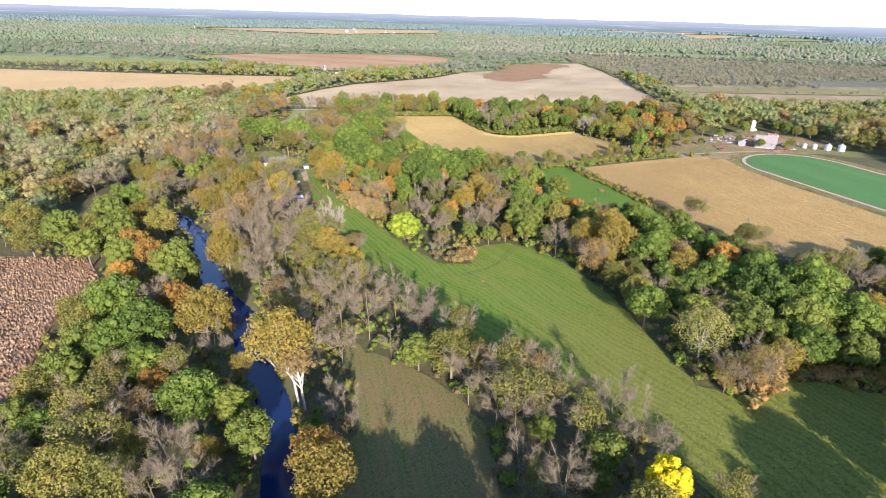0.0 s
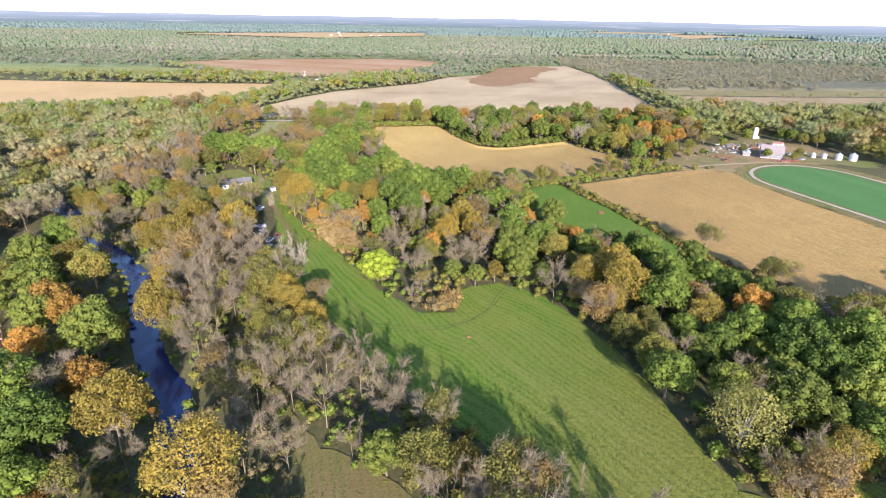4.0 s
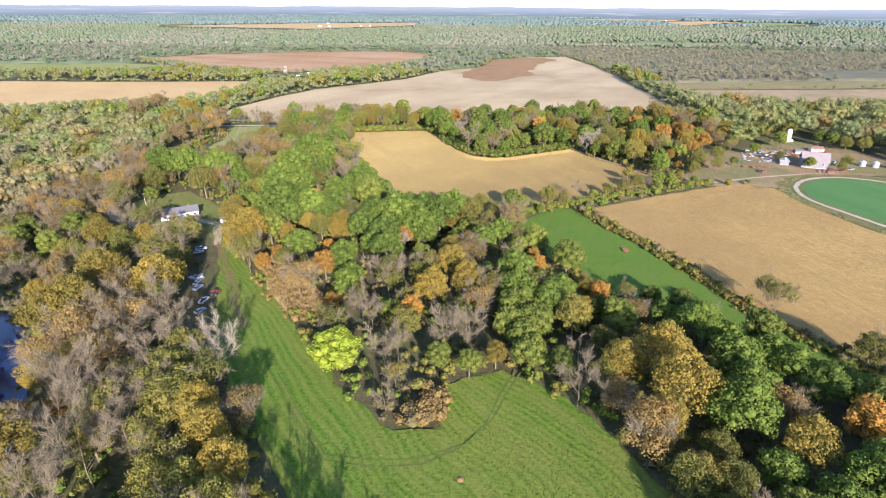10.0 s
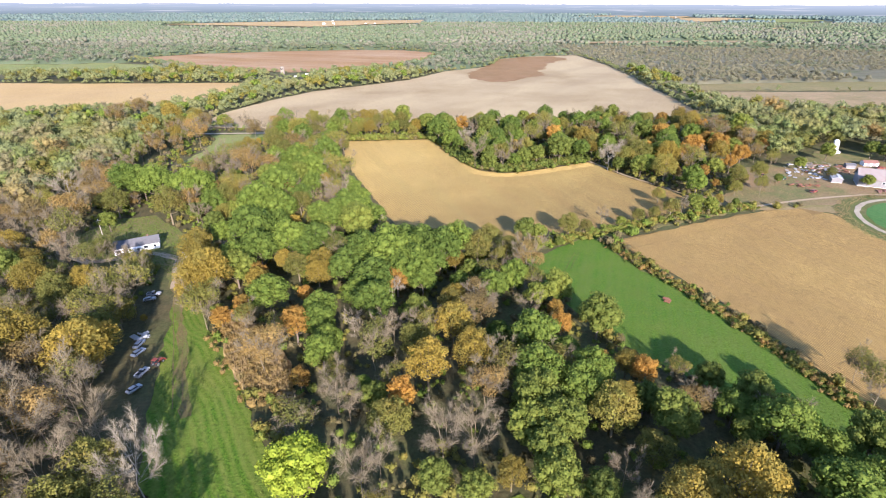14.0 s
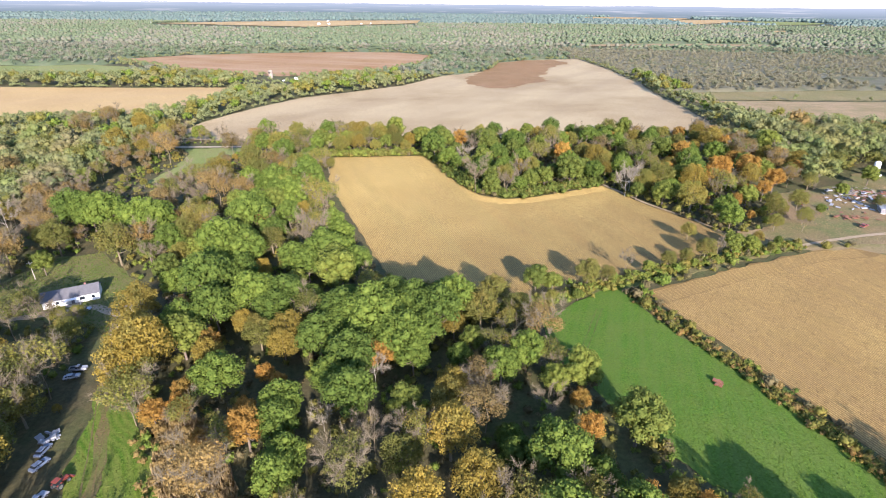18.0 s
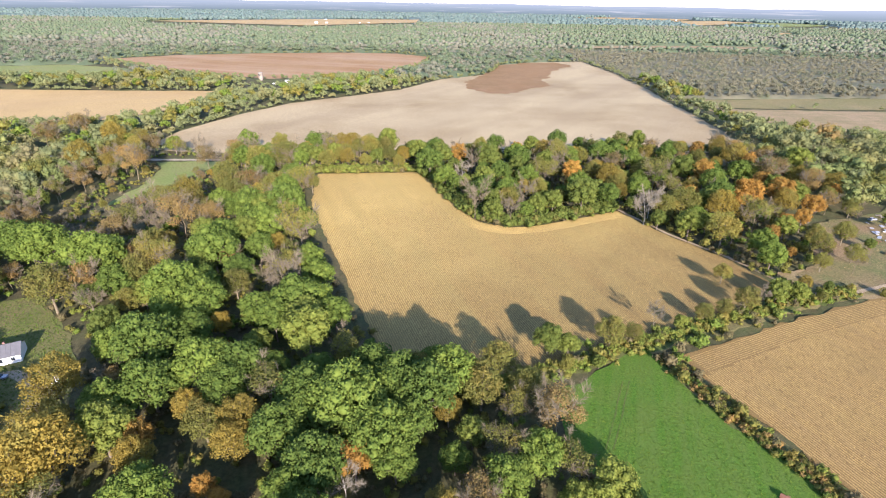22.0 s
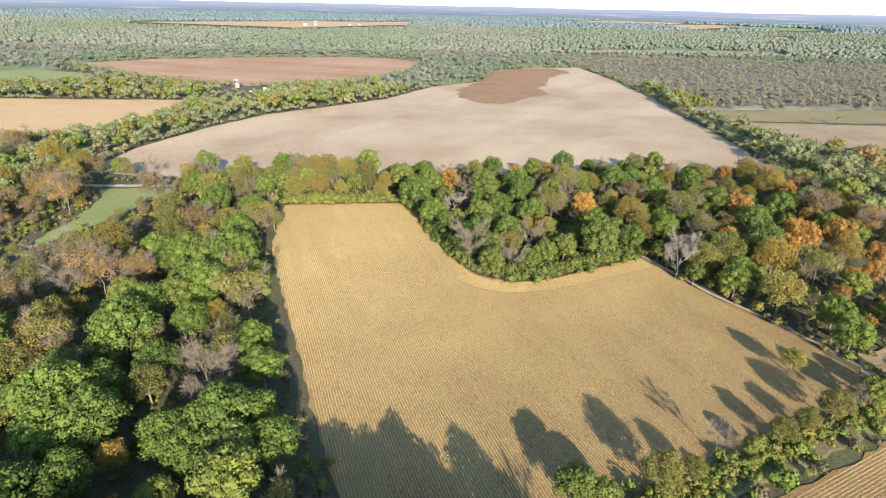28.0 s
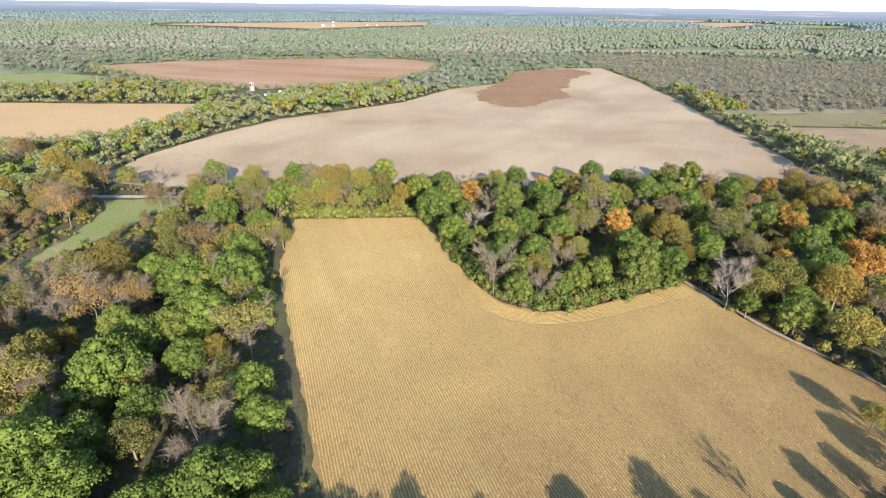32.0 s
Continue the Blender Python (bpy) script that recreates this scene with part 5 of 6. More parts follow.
def canopy(name, x0, x1, y0, y1, step, z, material, label, seed, scrubby=False):
    """The closed, uneven mass of leaves that fills far woods between their crowns."""
    r = np.random.default_rng(seed)
    gx, gy = np.meshgrid(np.arange(x0, x1, step), np.arange(y0, y1, step))
    gx, gy = gx + r.uniform(-0.35, 0.35, gx.shape) * step, gy + r.uniform(-0.35, 0.35, gx.shape) * step
    ok = ~open_land(gx, gy, step * 0.9) & in_view(gx, gy) & (np.hypot(gx, gy - 160) < 4700) & (scrub_land(gx, gy) == scrubby)
    h = np.where(ok, z * r.uniform(0.75, 1.25, gx.shape), -0.3) + land(gx, gy)
    k, m = gx.shape
    i = np.arange(k * m).reshape(k, m)
    full = ok[:-1, :-1] | ok[:-1, 1:] | ok[1:, 1:] | ok[1:, :-1]
    f = np.stack([i[:-1, :-1], i[:-1, 1:], i[1:, 1:], i[1:, :-1]], -1)[full]
    used = np.unique(f)
    remap = np.zeros(k * m, int)
    remap[used] = np.arange(len(used))
    v = np.stack([gx, gy, h], -1).reshape(-1, 3)[used]
    tagged(new(name, mesh_of(name, v, remap[f], material)), label, "woods", kind="stuff")


def scrub_land(x, y):
    return (x > 290) & (x < 1350) & (y < 1540) & (y < 1575 - 0.25 * x)


canopy("far_woods", -2800, 2800, 980, 2850, 14, 6.0, L_FAR_HAZE, "closed green canopy of woods over flat land", 21)
canopy("scrub_woods", 290, 1350, 800, 1560, 9, 3.0, L_SCRUB, "grey brown thicket on flat land", 23, True)
canopy("distant_woods", -4500, 4500, 2850, 4700, 40, 7.0, L_HAZE, "closed canopy tinted a hazy blue-green towards the horizon", 22)
LAST = [wood_pattern(60 + s, 4, 2.5, 1, 1.45, 11.0 + s % 2, 12.0) for s in range(4)]
xs, ys, rr = scatter(-4500, 4500, 2850, 4700, 25, 11, 51)
ok = ~open_land(xs, ys, 12) & in_view(xs, ys) & (np.hypot(xs, ys - 160) < 4700)
patchy = np.sin(xs * 0.0043 + 1.0) * np.cos(ys * 0.0061) + 0.5 * np.sin(xs * 0.011 + ys * 0.007)
ok &= (patchy > -0.75) | (ys > 4100)
xs, ys = xs[ok], ys[ok]
grow("distant_woods", LAST, xs, ys, rr.uniform(0.75, 1.2, len(xs)), L_HAZE, "woods tinted a hazy blue-green towards the horizon", "woods", 12)


# ---- the land's far rim: a glowing backdrop ----
def build_rim():
    m, n, l, p = nodes_of("glowing_haze_rim")
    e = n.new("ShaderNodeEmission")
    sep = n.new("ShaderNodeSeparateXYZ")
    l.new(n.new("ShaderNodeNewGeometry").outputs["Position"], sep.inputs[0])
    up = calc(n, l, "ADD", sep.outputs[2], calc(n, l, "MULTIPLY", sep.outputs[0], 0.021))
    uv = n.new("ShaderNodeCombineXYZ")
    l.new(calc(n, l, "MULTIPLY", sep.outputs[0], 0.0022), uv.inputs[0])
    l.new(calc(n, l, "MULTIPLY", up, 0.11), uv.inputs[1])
    # haze painted as emission: blue-green low down, paler above, with light streaks
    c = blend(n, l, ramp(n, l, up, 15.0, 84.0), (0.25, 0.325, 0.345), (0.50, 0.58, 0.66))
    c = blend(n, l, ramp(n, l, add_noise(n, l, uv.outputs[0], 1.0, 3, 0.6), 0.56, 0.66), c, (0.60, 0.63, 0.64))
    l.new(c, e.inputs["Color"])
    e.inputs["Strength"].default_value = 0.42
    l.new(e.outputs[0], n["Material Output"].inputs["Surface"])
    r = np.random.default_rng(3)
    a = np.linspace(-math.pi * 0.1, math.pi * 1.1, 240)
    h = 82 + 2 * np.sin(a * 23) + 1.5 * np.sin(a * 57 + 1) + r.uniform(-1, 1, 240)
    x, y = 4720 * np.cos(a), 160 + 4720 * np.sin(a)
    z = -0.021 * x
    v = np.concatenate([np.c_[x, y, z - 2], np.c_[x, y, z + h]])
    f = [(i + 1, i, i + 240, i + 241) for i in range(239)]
    tagged(new("backdrop", mesh_of("backdrop", v, f, m)), "glowing backdrop of hazy blue wooded land on the horizon", "horizon", kind="structure")


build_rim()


# ---- buildings, vehicles, farmyard ----
def box(bm, x0, x1, y0, y1, z0, z1, bevel=0.0):
    g = bmesh.ops.create_cube(bm, size=1)
    vs = g["verts"]
    for v in vs:
        v.co = Vector(((x0 + x1) / 2 + v.co.x * (x1 - x0), (y0 + y1) / 2 + v.co.y * (y1 - y0), (z0 + z1) / 2 + v.co.z * (z1 - z0)))
    if bevel:
        bmesh.ops.bevel(bm, geom=list({e for v in vs for e in v.link_edges}), offset=bevel, segments=2, affect="EDGES")


def boxed(*args, bevel=0.0):
    bm = bmesh.new()
    box(bm, *args, bevel=bevel)
    return bm


def prism(profile, y0, y1):
    """A solid with the given outline in x and z, from y0 to y1."""
    bm = bmesh.new()
    a = [bm.verts.new((x, y0, z)) for x, z in profile]
    b = [bm.verts.new((x, y1, z)) for x, z in profile]
    bm.faces.new(a)
    bm.faces.new(b[::-1])
    for i in range(len(a)):
        j = (i + 1) % len(a)
        bm.faces.new((a[j], a[i], b[i], b[j]))
    bmesh.ops.recalc_face_normals(bm, faces=bm.faces[:])
    return bm


def lathe(profile, sides=24):
    """A round body from radii and heights."""
    bm = bmesh.new()
    rings = [[bm.verts.new((r * math.cos(math.tau * k / sides), r * math.sin(math.tau * k / sides), z)) for k in range(sides)] for r, z in profile]
    for a, b in zip(rings, rings[1:]):
        for k in range(sides):
            j = (k + 1) % sides
            bm.faces.new((a[k], a[j], b[j], b[k]))
    bm.faces.new(rings[0][::-1])
    bm.faces.new(rings[-1])
    return bm


M_WHITE = plain("white_siding", (0.80, 0.79, 0.76), 0.6, 0, 0.1, 0.8)
M_ROOF = plain("grey_shingles", (0.13, 0.125, 0.125), 0.9, 0, 0.25, 0.9)
M_TIN = plain("galvanised_tin", (0.42, 0.42, 0.42), 0.5, 0.25, 0.15, 0.6)
M_BARNROOF = plain("faded_pinkish_tin", (0.24, 0.205, 0.19), 0.75, 0.0, 0.25, 0.4, (0.20, 0.12, 0.09))
M_BARN = plain("weathered_barn_wood", (0.24, 0.225, 0.22), 0.9, 0, 0.3, 0.7)
M_RED_PAINT = plain("red_paint", (0.25, 0.055, 0.035), 0.5, 0, 0.35, 1.0)
M_GREEN_PAINT = plain("green_paint", (0.05, 0.16, 0.05), 0.45, 0, 0.25, 1.0)
M_GLASS = plain("dark_glass", (0.02, 0.025, 0.03), 0.08, 0, 0.05)
M_RUBBER = plain("tyre_rubber", (0.025, 0.025, 0.025), 0.85)
M_STEEL = plain("wheel_steel", (0.45, 0.45, 0.45), 0.4, 0.8)
M_WHITE_PAINT = plain("white_car_paint", (0.40, 0.41, 0.43), 0.4, 0, 0.3)
M_BLUE_PAINT = plain("grey_blue_car_paint", (0.16, 0.20, 0.27), 0.35, 0, 0.2)
M_RUST = plain("rusty_steel", (0.26, 0.11, 0.06), 0.8, 0.2, 0.3)
M_CONCRETE = plain("white_concrete", (0.78, 0.76, 0.72), 0.8, 0, 0.12, 0.4)
M_TANWALL = plain("tan_blocks", (0.29, 0.24, 0.185), 0.85, 0, 0.2, 0.4)
M_POLE = plain("pole_wood", (0.42, 0.38, 0.32), 0.9)
M_BRICKRED = plain("rust_red_roof", (0.26, 0.125, 0.09), 0.7, 0, 0.25, 0.6)


def gable_house(name, label, category, length, width, wall, ridge, wall_mat, roof_mat, windows, doors, over=0.4, siding=True):
    """A gabled building along x: walls with siding boards, roof slopes, windows, doors."""
    h = new(name)
    tagged(h, label, category)
    l, w = length / 2, width / 2
    part("foundation", boxed(-l + 0.05, l - 0.05, -w + 0.05, w - 0.05, -0.4, 0.25), M_CONCRETE, h)
    t = 0.15
    for s in (-1, 1):
        part("wall", boxed(-l, l, min(s * w, s * (w - t)), max(s * w, s * (w - t)), 0.25, wall), wall_mat, h)
        bm = bmesh.new()
        for x0 in (s * (l - 0.003), s * (l - t)):
            ring = [bm.verts.new((x0, y, z)) for y, z in ((-w + t, 0.25), (w - t, 0.25), (w - t, wall), (0, ridge - 0.1), (-w + t, wall))]
            bm.faces.new(ring)
        fs = bm.faces[:]
        bm.faces.ensure_lookup_table()
        a, b = list(fs[0].verts), list(fs[1].verts)
        for i in range(5):
            bm.faces.new((a[i], a[(i + 1) % 5], b[(i + 1) % 5], b[i]))
        bmesh.ops.recalc_face_normals(bm, faces=bm.faces[:])
        part("gable", bm, wall_mat, h)
        slope = math.atan2(ridge - wall, w)
        e = w + over
        zb = wall - math.tan(slope) * over
        bm = bmesh.new()
        prof = [(0, ridge), (s * e, zb), (s * e, zb + 0.14), (0, ridge + 0.14)]
        va = [bm.verts.new((-l - over, y, z)) for y, z in prof]
        vb = [bm.verts.new((l + over, y, z)) for y, z in prof]
        bm.faces.new(va)
        bm.faces.new(vb[::-1])
        for i in range(4):
            bm.faces.new((va[(i + 1) % 4], va[i], vb[i], vb[(i + 1) % 4]))
        bmesh.ops.recalc_face_normals(bm, faces=bm.faces[:])
        roof = part("roof", bm, roof_mat, h)
        k = int(length / 1.2)
        for i in range(k + 1):
            x = -l - over + (length + 2 * over) * i / k
            seam = bmesh.new()
            q = [(0, ridge + 0.14), (s * e, zb + 0.14), (s * e, zb + 0.19), (0, ridge + 0.19)]
            va = [seam.verts.new((max(-l - over, x - 0.04), y, z)) for y, z in q]
            vb = [seam.verts.new((min(l + over, x + 0.04), y, z)) for y, z in q]
            seam.faces.new(va)
            seam.faces.new(vb[::-1])
            for j in range(4):
                seam.faces.new((va[(j + 1) % 4], va[j], vb[j], vb[(j + 1) % 4]))
            bmesh.ops.recalc_face_normals(seam, faces=seam.faces[:])
            part("roof_seam", seam, roof_mat, roof)
    part("ridge_cap", boxed(-l - over, l + over, -0.18, 0.18, ridge + 0.1, ridge + 0.22, bevel=0.05), roof_mat, h)
    if siding:
        for k in range(int((wall - 0.3) / 0.3)):
            z = 0.3 + k * 0.3
            part("siding_board", boxed(-l, l, -w - 0.03, -w + 0.01, z, z + 0.27), wall_mat, h)
    for x, z, ww, hh in windows:
        win = part("window", boxed(x - ww / 2, x + ww / 2, -w - 0.06, -w + 0.02, z, z + hh), M_GLASS, h, "dark glass window")
        for a, b, c, d in ((x - ww / 2 - .08, x + ww / 2 + .08, z + hh, z + hh + .08), (x - ww / 2 - .08, x + ww / 2 + .08, z - .08, z), (x - ww / 2 - .08, x - ww / 2, z, z + hh), (x + ww / 2, x + ww / 2 + .08, z, z + hh)):
            part("window_frame", boxed(a, b, -w - 0.09, -w + 0.01, c, d), M_WHITE, win)
    for x, ww, hh, m in doors:
        part("door", boxed(x - ww / 2, x + ww / 2, -w - 0.07, -w + 0.02, 0.2, 0.2 + hh), m, h)
    return h


house = gable_house("house", "small white single-storey house with a grey gabled roof", "house", 17.5, 7.6, 2.9, 4.9, M_WHITE, M_ROOF,
                    [(-6.8, 1.1, 1.3, 1.2), (-4.2, 1.1, 1.0, 1.2), (3.4, 1.1, 1.6, 1.2), (6.8, 1.1, 1.0, 1.1)], [(0.4, 0.95, 2.05, M_BARN)])
porch = part("porch_roof", boxed(-1.8, 2.8, -5.8, -3.85, 2.45, 2.58, bevel=0.03), M_WHITE, house)
for x in (-1.7, 2.7):
    part("porch_post", boxed(x - .06, x + .06, -5.75, -5.63, 0, 2.45), M_WHITE, house)
part("porch_floor", boxed(-1.8, 2.8, -5.8, -3.88, 0, 0.3, bevel=0.02), M_BARN, house)
part("chimney", boxed(4.4, 5.0, 0.3, 0.9, 4.2, 5.6, bevel=0.03), M_BRICKRED, house)
house.matrix_basis = pose(-117.3, 352.2, 0, 0, 0, 25)

shed = gable_house("garden_shed", "small white shed beside the driveway", "shed", 2.6, 2.2, 2.0, 2.6, M_WHITE, M_ROOF, [], [(0, 0.8, 1.7, M_BARN)], 0.15, False)
shed.matrix_basis = pose(-92.25, 342.75, 0, 0, 0, 30)
blind = gable_house("woodside_shed", "small white shed at the edge of the wood", "shed", 3.0, 2.4, 2.1, 2.8, M_WHITE, M_TIN, [], [(0, 0.8, 1.8, M_BARN)], 0.2, False)
blind.matrix_basis = pose(44.25, 467.25, 0, 0, 0, -20)

barn = gable_house("barn", "large weathered barn with a faded pinkish tin roof", "barn", 13, 11, 4.0, 8.0, M_BARN, M_BARNROOF, [(-4, 2, 1, 1), (4, 2, 1, 1)], [(0, 3.2, 3.2, M_BARN)], 0.6)
barn.matrix_basis = pose(255, 413, 0, 0, 0, -28) @ Matrix.Scale(1.08, 4)
lean = gable_house("machine_shed", "low machine shed with a rust red roof", "shed", 10, 6, 2.6, 3.8, M_WHITE, M_BRICKRED, [], [(-2, 2.6, 2.2, M_BARN), (2, 2.6, 2.2, M_BARN)], 0.3, False)
lean.matrix_basis = pose(281, 448, 0, 0, 0, -10) @ Matrix.Scale(0.8, 4)
lean2 = gable_house("lean_to_shed", "low grey shed against the barn", "shed", 8, 5, 2.4, 3.2, M_BARN, M_TIN, [], [(0, 2.4, 2.0, M_BARN)], 0.3, False)
lean2.matrix_basis = pose(240.5, 420, 0, 0, 0, 62)
tool = gable_house("tool_shed", "small dark farm shed", "shed", 6, 4.5, 2.4, 3.3, M_BARN, M_ROOF, [], [(0, 1.6, 2.0, M_BARN)], 0.3, False)
tool.matrix_basis = pose(266, 444, 0, 0, 0, -15) @ Matrix.Scale(0.85, 4)


def silo():
    s = new("silo")
    tagged(s, "tall white concrete silo with a side chute", "silo")
    part("body", lathe([(2.5, -0.3), (2.45, 3), (2.3, 7), (2.1, 10.4)], 28), M_CONCRETE, s)
    for k in range(9):
        z = 0.7 + k * 1.1
        r = 2.53 - 0.035 * z
        part("hoop", lathe([(r, z), (r, z + 0.08)], 28), M_TIN, s)
    part("dome", lathe([(2.15, 10.4), (1.9, 11.1), (1.2, 11.7), (0.15, 11.95)], 28), M_WHITE, s)
    part("ladder_rail", boxed(2.1, 2.5, -0.25, 0.25, 0, 10.0, bevel=0.05), M_WHITE, s)
    part("feed_room", prism([(2.5, 0), (4.6, 0), (4.6, 1.8), (2.5, 2.6)], -1.0, 1.0), M_WHITE, s)
    return s


silo().matrix_basis = pose(279, 476.25, 0, 0, 0, -15) @ Matrix.Diagonal((0.75, 0.75, 0.78, 1))


def grain_bin(r, h):
    b = new("grain_bin")
    tagged(b, "round galvanised grain bin with a conical roof", "grain bin", "grain bins at the farm")
    part("body", lathe([(r, 0)] + [(r + (0.04 if k % 2 else 0), h * k / 12) for k in range(1, 13)], 24), M_TIN, b)
    part("roof", lathe([(r + 0.12, h), (r * 0.5, h + r * 0.3), (0.3, h + r * 0.55), (0.3, h + r * 0.65)], 24), M_TIN, b)
    part("hatch", boxed(-0.4, 0.4, -r - 0.08, -r + 0.05, 0.4, 1.9, bevel=0.03), M_WHITE, b)
    return b


gb = grain_bin(2.3, 3.8)
gb.matrix_basis = pose(297.75, 402, 0)
for x, y, q in ((290.25, 406.5, 0.8), (284.25, 409.5, 0.75), (306, 399, 1.1)):
    copy_thing(gb, pose(x, y, 0) @ Matrix.Scale(q, 4))

tower = new("old_silo")
tagged(tower, "old tan block silo with a dark open top", "silo")
part("body", lathe([(4.0, -0.3), (4.0, 11.0)], 24), M_TANWALL, tower)
part("rim", lathe([(4.15, 11.0), (4.15, 11.6), (3.6, 11.6)], 24), M_TANWALL, tower)
for a in (-125, -100, -60):
    part("opening", boxed(-0.6, 0.6, -4.06, -3.9, 6.5, 9.5), M_GLASS, tower, "dark opening").matrix_local = pose(0, 0, 0, 0, 0, a + 90)
for k in range(6):
    part("hoop", lathe([(4.04, 1 + k * 1.7), (4.04, 1.1 + k * 1.7)], 24), M_RUST, tower)
tower.matrix_basis = pose(-206, 955, float(land(-206, 955))) @ Matrix.Diagonal((0.72, 0.72, 0.85, 1))
far_shed = gable_house("far_shed", "small white shed near the old silo", "shed", 7, 5, 2.6, 3.9, M_WHITE, M_WHITE, [], [(0, 2, 2, M_BARN)], 0.3, False)
far_shed.matrix_basis = pose(-167, 938, float(land(-167, 938)), 0, 0, 10) @ Matrix.Scale(0.7, 4)
for x, y, a, q in ((-470, 2740, 5, 2.4), (-430, 2765, -10, 1.8), (-500, 3150, 0, 1.8), (-1190, 2700, 0, 2.2), (-290, 2820, 0, 1.4), (-250, 2850, 0, 1.3), (1720, 4080, 0, 1.6)):
    c = copy_thing(far_shed, pose(x, y, float(land(x, y)) + 1, 0, 0, a) @ Matrix.Scale(q, 4))
    tagged(c, "long white farm building far off in a pale field", "farm building")


low_shed = copy_thing(far_shed, pose(-180, 924, float(land(-180, 924)), 0, 0, 20) @ Matrix.Diagonal((1.0, 0.6, 0.4, 1)))
tagged(low_shed, "low white outbuilding in tall grass near the old silo", "shed")


def wheel(parent, x, y, r, width):
    w = part("wheel", lathe([(r * 0.7, -width / 2), (r, -width / 2 + .03), (r, width / 2 - .03), (r * 0.7, width / 2)], 16), M_RUBBER, parent)
    w.matrix_local = pose(x, y, r, 90, 0, 0)
    rim = part("rim", lathe([(r * 0.6, -width / 2 - .02), (r * 0.6, width / 2 + .02)], 12), M_STEEL, w)
    return w


def car(name, label, paint, pickup=False, length=4.8):
    c = new(name)
    tagged(c, label, "pickup truck" if pickup else "car", "old vehicles beside the lane")
    l = length / 2
    part("body", prism([(-l, 0.45), (l, 0.45), (l, 0.85), (l - 0.15, 1.0), (0.9, 1.08), (-l + 0.1, 1.08), (-l, 0.95)], -0.9, 0.9), paint, c)
    if pickup:
        cab = [(-0.4, 1.05), (1.1, 1.05), (0.55, 1.75), (-0.3, 1.78)]
        part("bed", boxed(-l + 0.12, -0.55, -0.78, 0.78, 1.082, 1.10), M_RUBBER, c)
        for s in (-1, 1):
            part("bed_side", boxed(-l + 0.02, -0.5, min(s * .8, s * .9), max(s * .8, s * .9), 1.085, 1.4, bevel=0.02), paint, c)
        part("tailgate", boxed(-l + 0.02, -l + 0.1, -0.8, 0.8, 1.085, 1.38, bevel=0.02), paint, c)
    else:
        cab = [(-1.9, 1.05), (1.15, 1.05), (0.45, 1.5), (-1.4, 1.52)]
    part("cabin", prism(cab, -0.78, 0.78), M_GLASS, c, "dark glass cabin windows")
    xs_ = [x for x, z in cab if z > 1.3]
    part("roof", boxed(min(xs_) - .05, max(xs_) + .05, -0.74, 0.74, max(z for _, z in cab) - 0.02, max(z for _, z in cab) + 0.06, bevel=0.03), paint, c)
    part("windscreen_pillar", boxed(min(xs_) + .4, min(xs_) + .5, -0.795, 0.795, 1.06, max(z for _, z in cab) - 0.01), paint, c)
    part("bumper", boxed(l - 0.02, l + 0.12, -0.85, 0.85, 0.45, 0.65, bevel=0.03), M_STEEL, c)
    part("rear_bumper", boxed(-l - 0.12, -l + 0.02, -0.85, 0.85, 0.45, 0.65, bevel=0.03), M_STEEL, c)
    for s in (-1, 1):
        part("headlight", boxed(l - 0.03, l + 0.03, s * 0.65 - .15, s * 0.65 + .15, 0.7, 0.85, bevel=0.02), M_WHITE, c)
    for x in (-l + 0.9, l - 0.85):
        for y in (-0.82, 0.82):
            wheel(c, x, y, 0.36, 0.24)
    return c


def tractor(paint, label):
    c = new("tractor")
    tagged(c, label, "tractor")
    part("hood", prism([(0.2, 0.7), (2.1, 0.75), (2.1, 1.3), (0.2, 1.4)], -0.36, 0.36), paint, c)
    part("chassis", boxed(-1.2, 2.0, -0.25, 0.25, 0.5, 0.8, bevel=0.04), M_RUBBER, c)
    part("cab_glass", boxed(-1.1, 0.15, -0.6, 0.6, 1.2, 2.2, bevel=0.04), M_GLASS, c)
    part("cab_roof", boxed(-1.25, 0.3, -0.72, 0.72, 2.2, 2.36, bevel=0.06), paint, c)
    for s in (-1, 1):
        part("fender", boxed(-1.35, 0.0, s * 0.82 - .2, s * 0.82 + .2, 1.35, 1.45, bevel=0.04), paint, c)
        wheel(c, -0.7, s * 0.85, 0.75, 0.4)
        wheel(c, 1.6, s * 0.7, 0.45, 0.28)
    part("exhaust", lathe([(0.05, 1.3), (0.05, 2.3)], 8), M_RUST, c).matrix_local = pose(1.2, 0.2, 0)
    part("bucket", prism([(2.5, 0.1), (3.2, 0.15), (2.7, 0.3), (2.6, 0.8), (2.45, 0.8)], -0.8, 0.8), M_RED_PAINT, c)
    for s in (-1, 1):
        part("loader_arm", prism([(0.6, 1.2), (2.5, 0.45), (2.55, 0.55), (0.65, 1.35)], s * 0.5 - .06, s * 0.5 + .06), paint, c)
    return c


tr = tractor(M_RED_PAINT, "red tractor with a loader parked beside the lane")
tr.matrix_basis = pose(-69.8, 268.4, 0.05, 0, 0, 75)
tg = tractor(M_GREEN_PAINT, "old green tractor standing in the farmyard")
tg.matrix_basis = pose(213, 424.5, 0.05, 0, 0, 20)
pick = car("pickup_truck", "old white pickup truck parked under trees", M_WHITE_PAINT, True, 5.2)
pick.matrix_basis = pose(-72.2, 264.3, 0.05, 0, 0, 78) @ Matrix.Scale(0.9, 4)
for x, y, a in ((-90.6, 310.2, 10), (272, 418, 40)):
    copy_thing(pick, pose(x, y, 0.05, 0, 0, a))
sedan = car("car", "grey-blue sedan parked under trees", M_BLUE_PAINT)
sedan.matrix_basis = pose(-78.2, 274.2, 0.05, 0, 0, 70) @ Matrix.Scale(0.9, 4)
